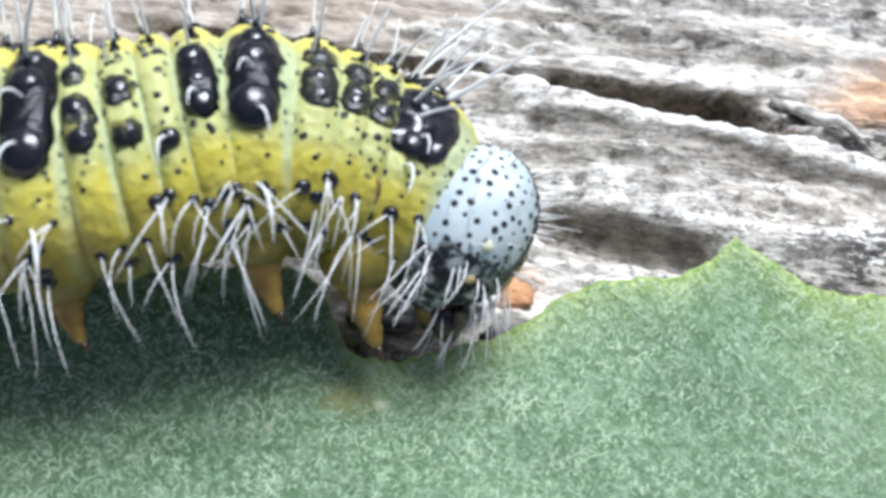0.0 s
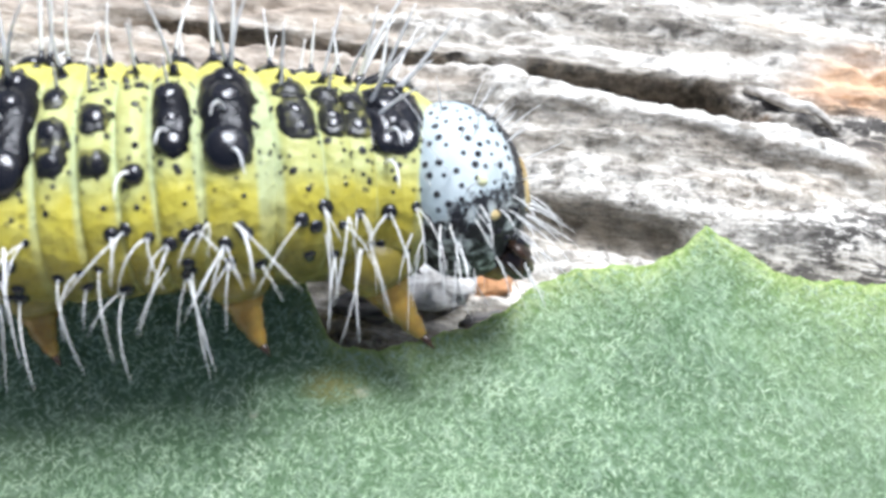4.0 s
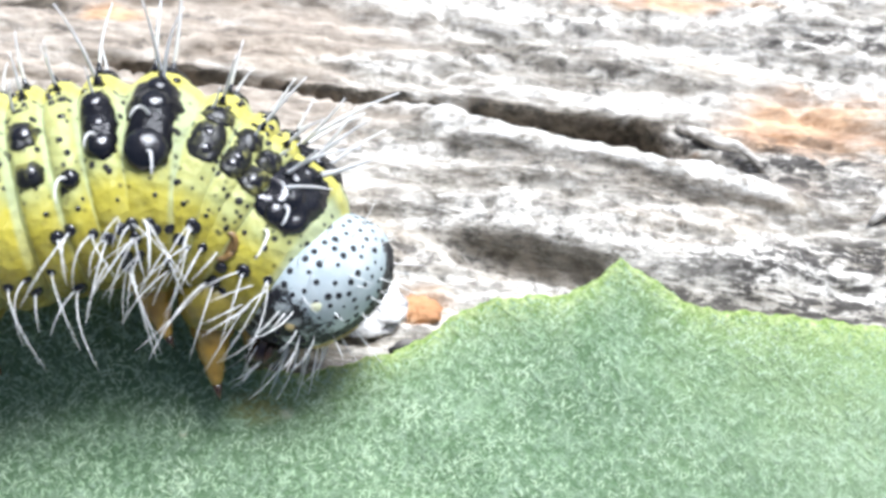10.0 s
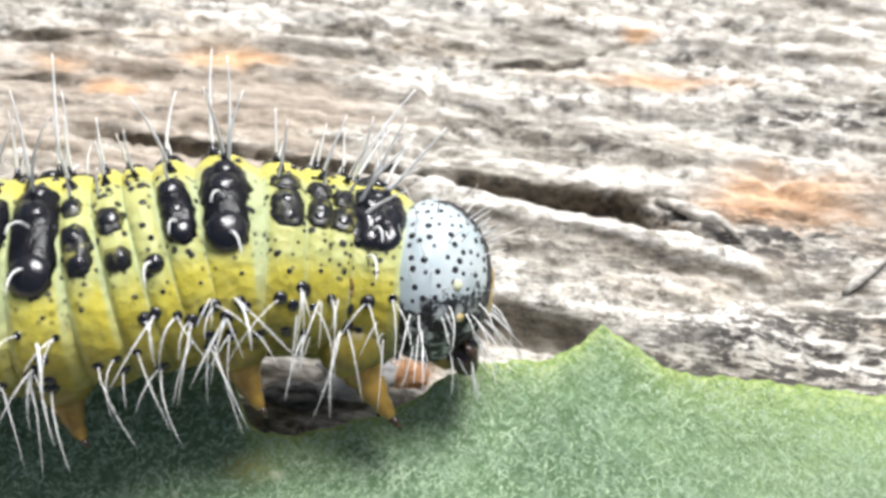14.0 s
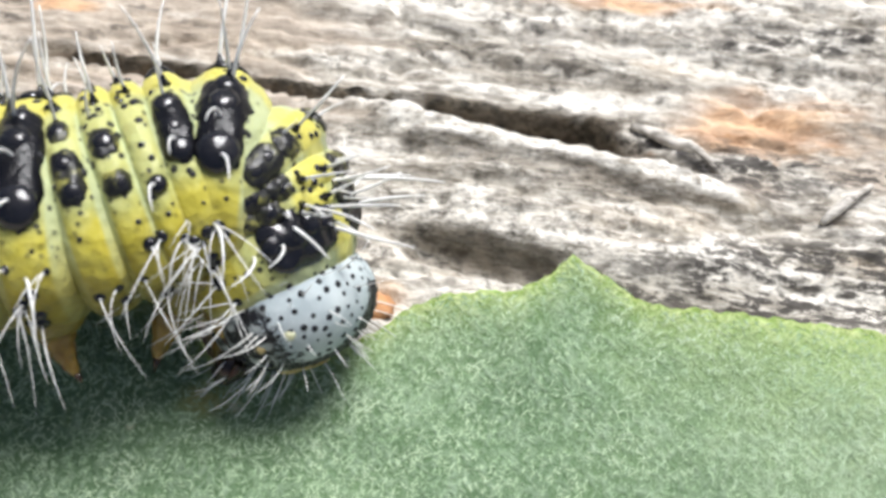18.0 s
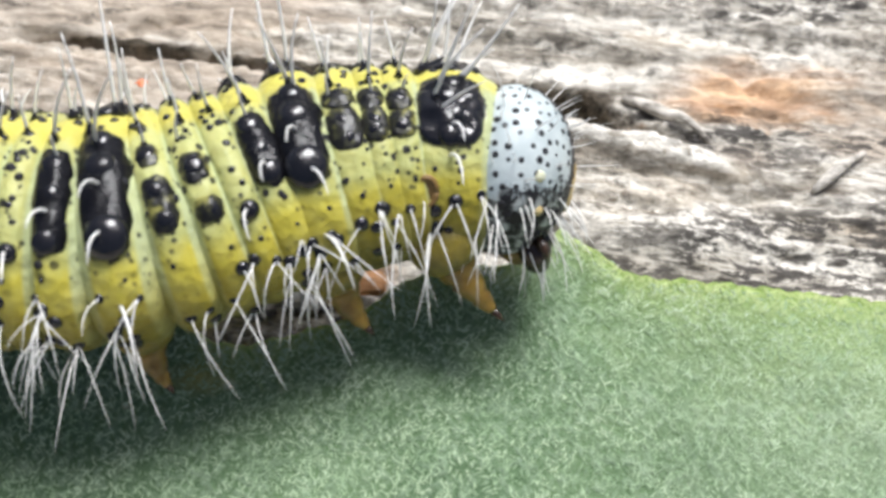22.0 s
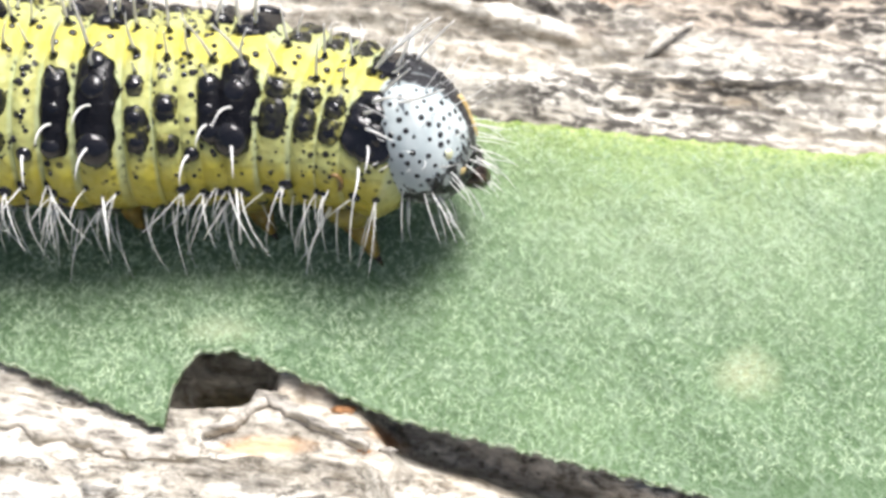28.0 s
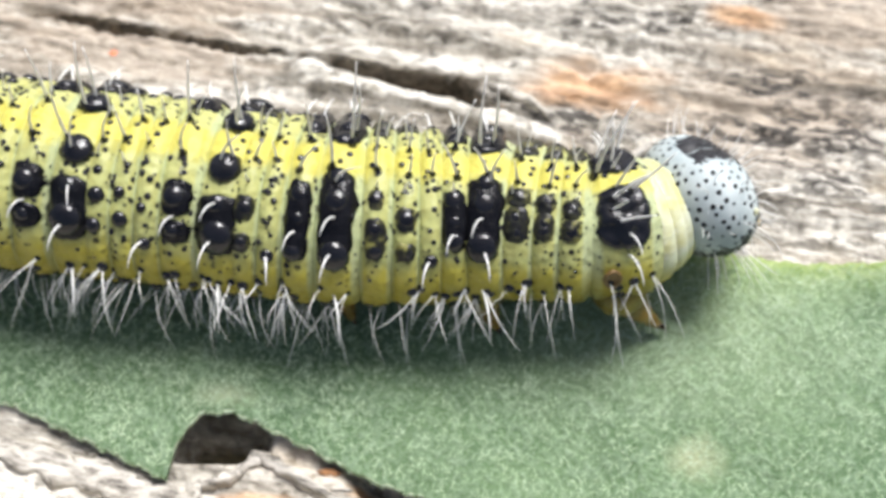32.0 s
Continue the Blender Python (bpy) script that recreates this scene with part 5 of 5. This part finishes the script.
HIND = (
    (0, pose(-9.72, -0.71, 3.74, -36)),
    (0.5, pose(-9.77, -0.61, 3.75, -36)),
    (1, pose(-9.82, -0.52, 3.76, -36)),
    (1.5, pose(-9.81, -0.53, 3.76, -36)),
    (2, pose(-9.84, -0.66, 3.75, -36)),
    (2.5, pose(-9.75, -0.77, 3.74, -36)),
    (3, pose(-9.69, -0.78, 3.74, -36)),
    (3.5, pose(-9.71, -0.83, 3.74, -36)),
    (4, pose(-9.78, -0.97, 3.73, -36)),
    (4.5, pose(-10.05, -1.15, 3.70, -36)),
    (5.5, pose(-9.89, -1.06, 3.72, -36)),
    (6.5, pose(-9.74, -0.96, 3.74, -36)),
    (7, pose(-9.64, -1.01, 3.74, -36)),
    (7.5, pose(-9.51, -1.12, 3.73, -36)),
    (8, pose(-9.50, -1.06, 3.73, -36)),
    (8.5, pose(-9.46, -1.00, 3.74, -36)),
    (9, pose(-9.45, -0.95, 3.75, -36)),
    (9.5, pose(-9.63, -0.87, 3.76, -36)),
    (10, pose(-9.89, -0.84, 3.76, -36)),
    (10.5, pose(-9.95, -0.97, 3.75, -36)),
    (11, pose(-9.90, -1.09, 3.74, -36)),
    (11.5, pose(-9.68, -1.24, 3.73, -36)),
    (12, pose(-9.96, -1.26, 3.72, -36)),
    (12.5, pose(-9.94, -1.20, 3.73, -36)),
    (13, pose(-9.13, -1.15, 3.75, -36)),
    (13.5, pose(-8.71, -1.05, 3.77, -35)),
    (14.5, pose(-8.26, -1.19, 3.76, -35)),
    (15.5, pose(-7.81, -1.32, 3.76, -35)),
    (16, pose(-7.78, -1.28, 3.77, -34)),
    (16.5, pose(-7.82, -1.18, 3.78, -34)),
    (17, pose(-7.89, -1.13, 3.79, -34)),
    (17.5, pose(-7.93, -1.15, 3.79, -34)),
    (18, pose(-7.91, -1.16, 3.79, -33)),
    (18.5, pose(-7.72, -1.39, 3.76, -33)),
    (19, pose(-7.56, -1.38, 3.77, -33)),
    (19.5, pose(-7.39, -1.72, 3.74, -32)),
    (20, pose(-7.14, -1.77, 3.74, -31)),
    (20.5, pose(-7.02, -1.92, 3.72, -31)),
    (21, pose(-6.92, -1.89, 3.73, -30)),
    (21.5, pose(-6.81, -1.79, 3.74, -29)),
    (22, pose(-6.45, -1.67, 3.76, -28)),
    (22.5, pose(-6.07, -1.77, 3.76, -27)),
    (23, pose(-5.65, -1.95, 3.75, -27)),
    (23.5, pose(-5.19, -1.83, 3.77, -27)),
    (24, pose(-4.90, -1.57, 3.80, -26)),
    (24.5, pose(-4.69, -1.67, 3.70, -21)),
    (25, pose(-4.41, -1.61, 3.61, -16)),
    (25.5, pose(-5.01, -0.81, 3.57, -8)),
    (26, pose(-5.28, -1.65, 3.34, -10)),
    (26.5, pose(-5.18, -1.88, 3.31, -5)),
    (27, pose(-5.18, -1.95, 3.30, -7)),
    (27.5, pose(-5.19, -2.01, 3.29, -7)),
    (28, pose(-5.19, -2.07, 3.28, -6)),
    (28.5, pose(-5.19, -2.13, 3.27, -5)),
    (29, pose(-4.91, -2.22, 3.26, -5)),
    (29.5, pose(-4.65, -1.89, 3.31, -7)),
    (30, pose(-3.87, -1.91, 3.33, -11)),
    (30.5, pose(-3.34, -1.50, 3.36, -5)),
    (31, pose(-3.37, -1.37, 3.36, -1)),
    (31.5, pose(-2.35, -1.87, 3.31, -3)),
    (32, pose(-1.03, -2.42, 3.26, -4)),
)

def spine(k):
    """Stations, centres and reference up directions along the body at row k."""
    head_at = HEAD[k][1].translation
    joint = head_at + (FORE[k][1].translation - head_at).normalized() * 0.75
    fore, middle, hind = FORE[k][1], MIDDLE[k][1], HIND[k][1]
    stops = [-0.62, 0.0, 1.0, 2.0]
    centres = [joint, fore.translation, middle.translation, hind.translation]
    ups = [fore.col[2].xyz, fore.col[2].xyz, middle.col[2].xyz, hind.col[2].xyz]
    late = max(0.0, min(1.0, (HIND[k][0] - 26) / 2.5))
    step = Vector((-TAIL_STEP, 0.05 + 0.24 * late, -0.02))
    for j in range(1, 10):
        stops.append(2.0 + j)
        centres.append(hind.translation + step * j)
        ups.append(ups[3])
    return stops, centres, ups


def along(stops, values, s):
    """A smooth curve through the values, and its slope."""
    j = max(0, min(len(stops) - 2, next((i for i in range(len(stops) - 1) if s < stops[i + 1]), len(stops) - 2)))

    def slope(i):
        if i == 0:
            return (values[1] - values[0]) / (stops[1] - stops[0])
        if i == len(stops) - 1:
            return (values[i] - values[i - 1]) / (stops[i] - stops[i - 1])
        if i == 1:
            a, b = values[1] - values[0], values[2] - values[1]
            return (a / max(a.length, 0.01) + b / max(b.length, 0.01)) / 2 * b.length
        return (values[i + 1] - values[i - 1]) / (stops[i + 1] - stops[i - 1])

    h = stops[j + 1] - stops[j]
    q = (s - stops[j]) / h
    p0, p1, m0, m1 = values[j], values[j + 1], slope(j) * h, slope(j + 1) * h
    at = p0 * (2 * q**3 - 3 * q**2 + 1) + m0 * (q**3 - 2 * q**2 + q) + p1 * (-2 * q**3 + 3 * q**2) + m1 * (q**3 - q**2)
    by = p0 * (6 * q**2 - 6 * q) + m0 * (3 * q**2 - 4 * q + 1) + p1 * (6 * q - 6 * q**2) + m1 * (3 * q**2 - 2 * q)
    return at, by / h


def ring_pose(stops, centres, ups, s):
    at, by = along(stops, centres, s)
    forward = -by.normalized()
    up = along(stops, ups, s)[0]
    up = (up - forward * up.dot(forward)).normalized()
    away = up.cross(forward)
    m = Matrix((forward, away, up)).transposed().to_4x4()
    m.translation = at * MM
    return m


def motions():
    spines = [spine(k) for k in range(len(HEAD))]
    rows = []
    for t, m in HEAD:
        m = m.copy()
        m.translation = m.translation * MM
        rows.append((t, m))
    walk(head, rows)
    for s, ring in rings:
        walk(ring, [(HEAD[k][0], ring_pose(*spines[k], s)) for k in range(len(HEAD))])


motions()
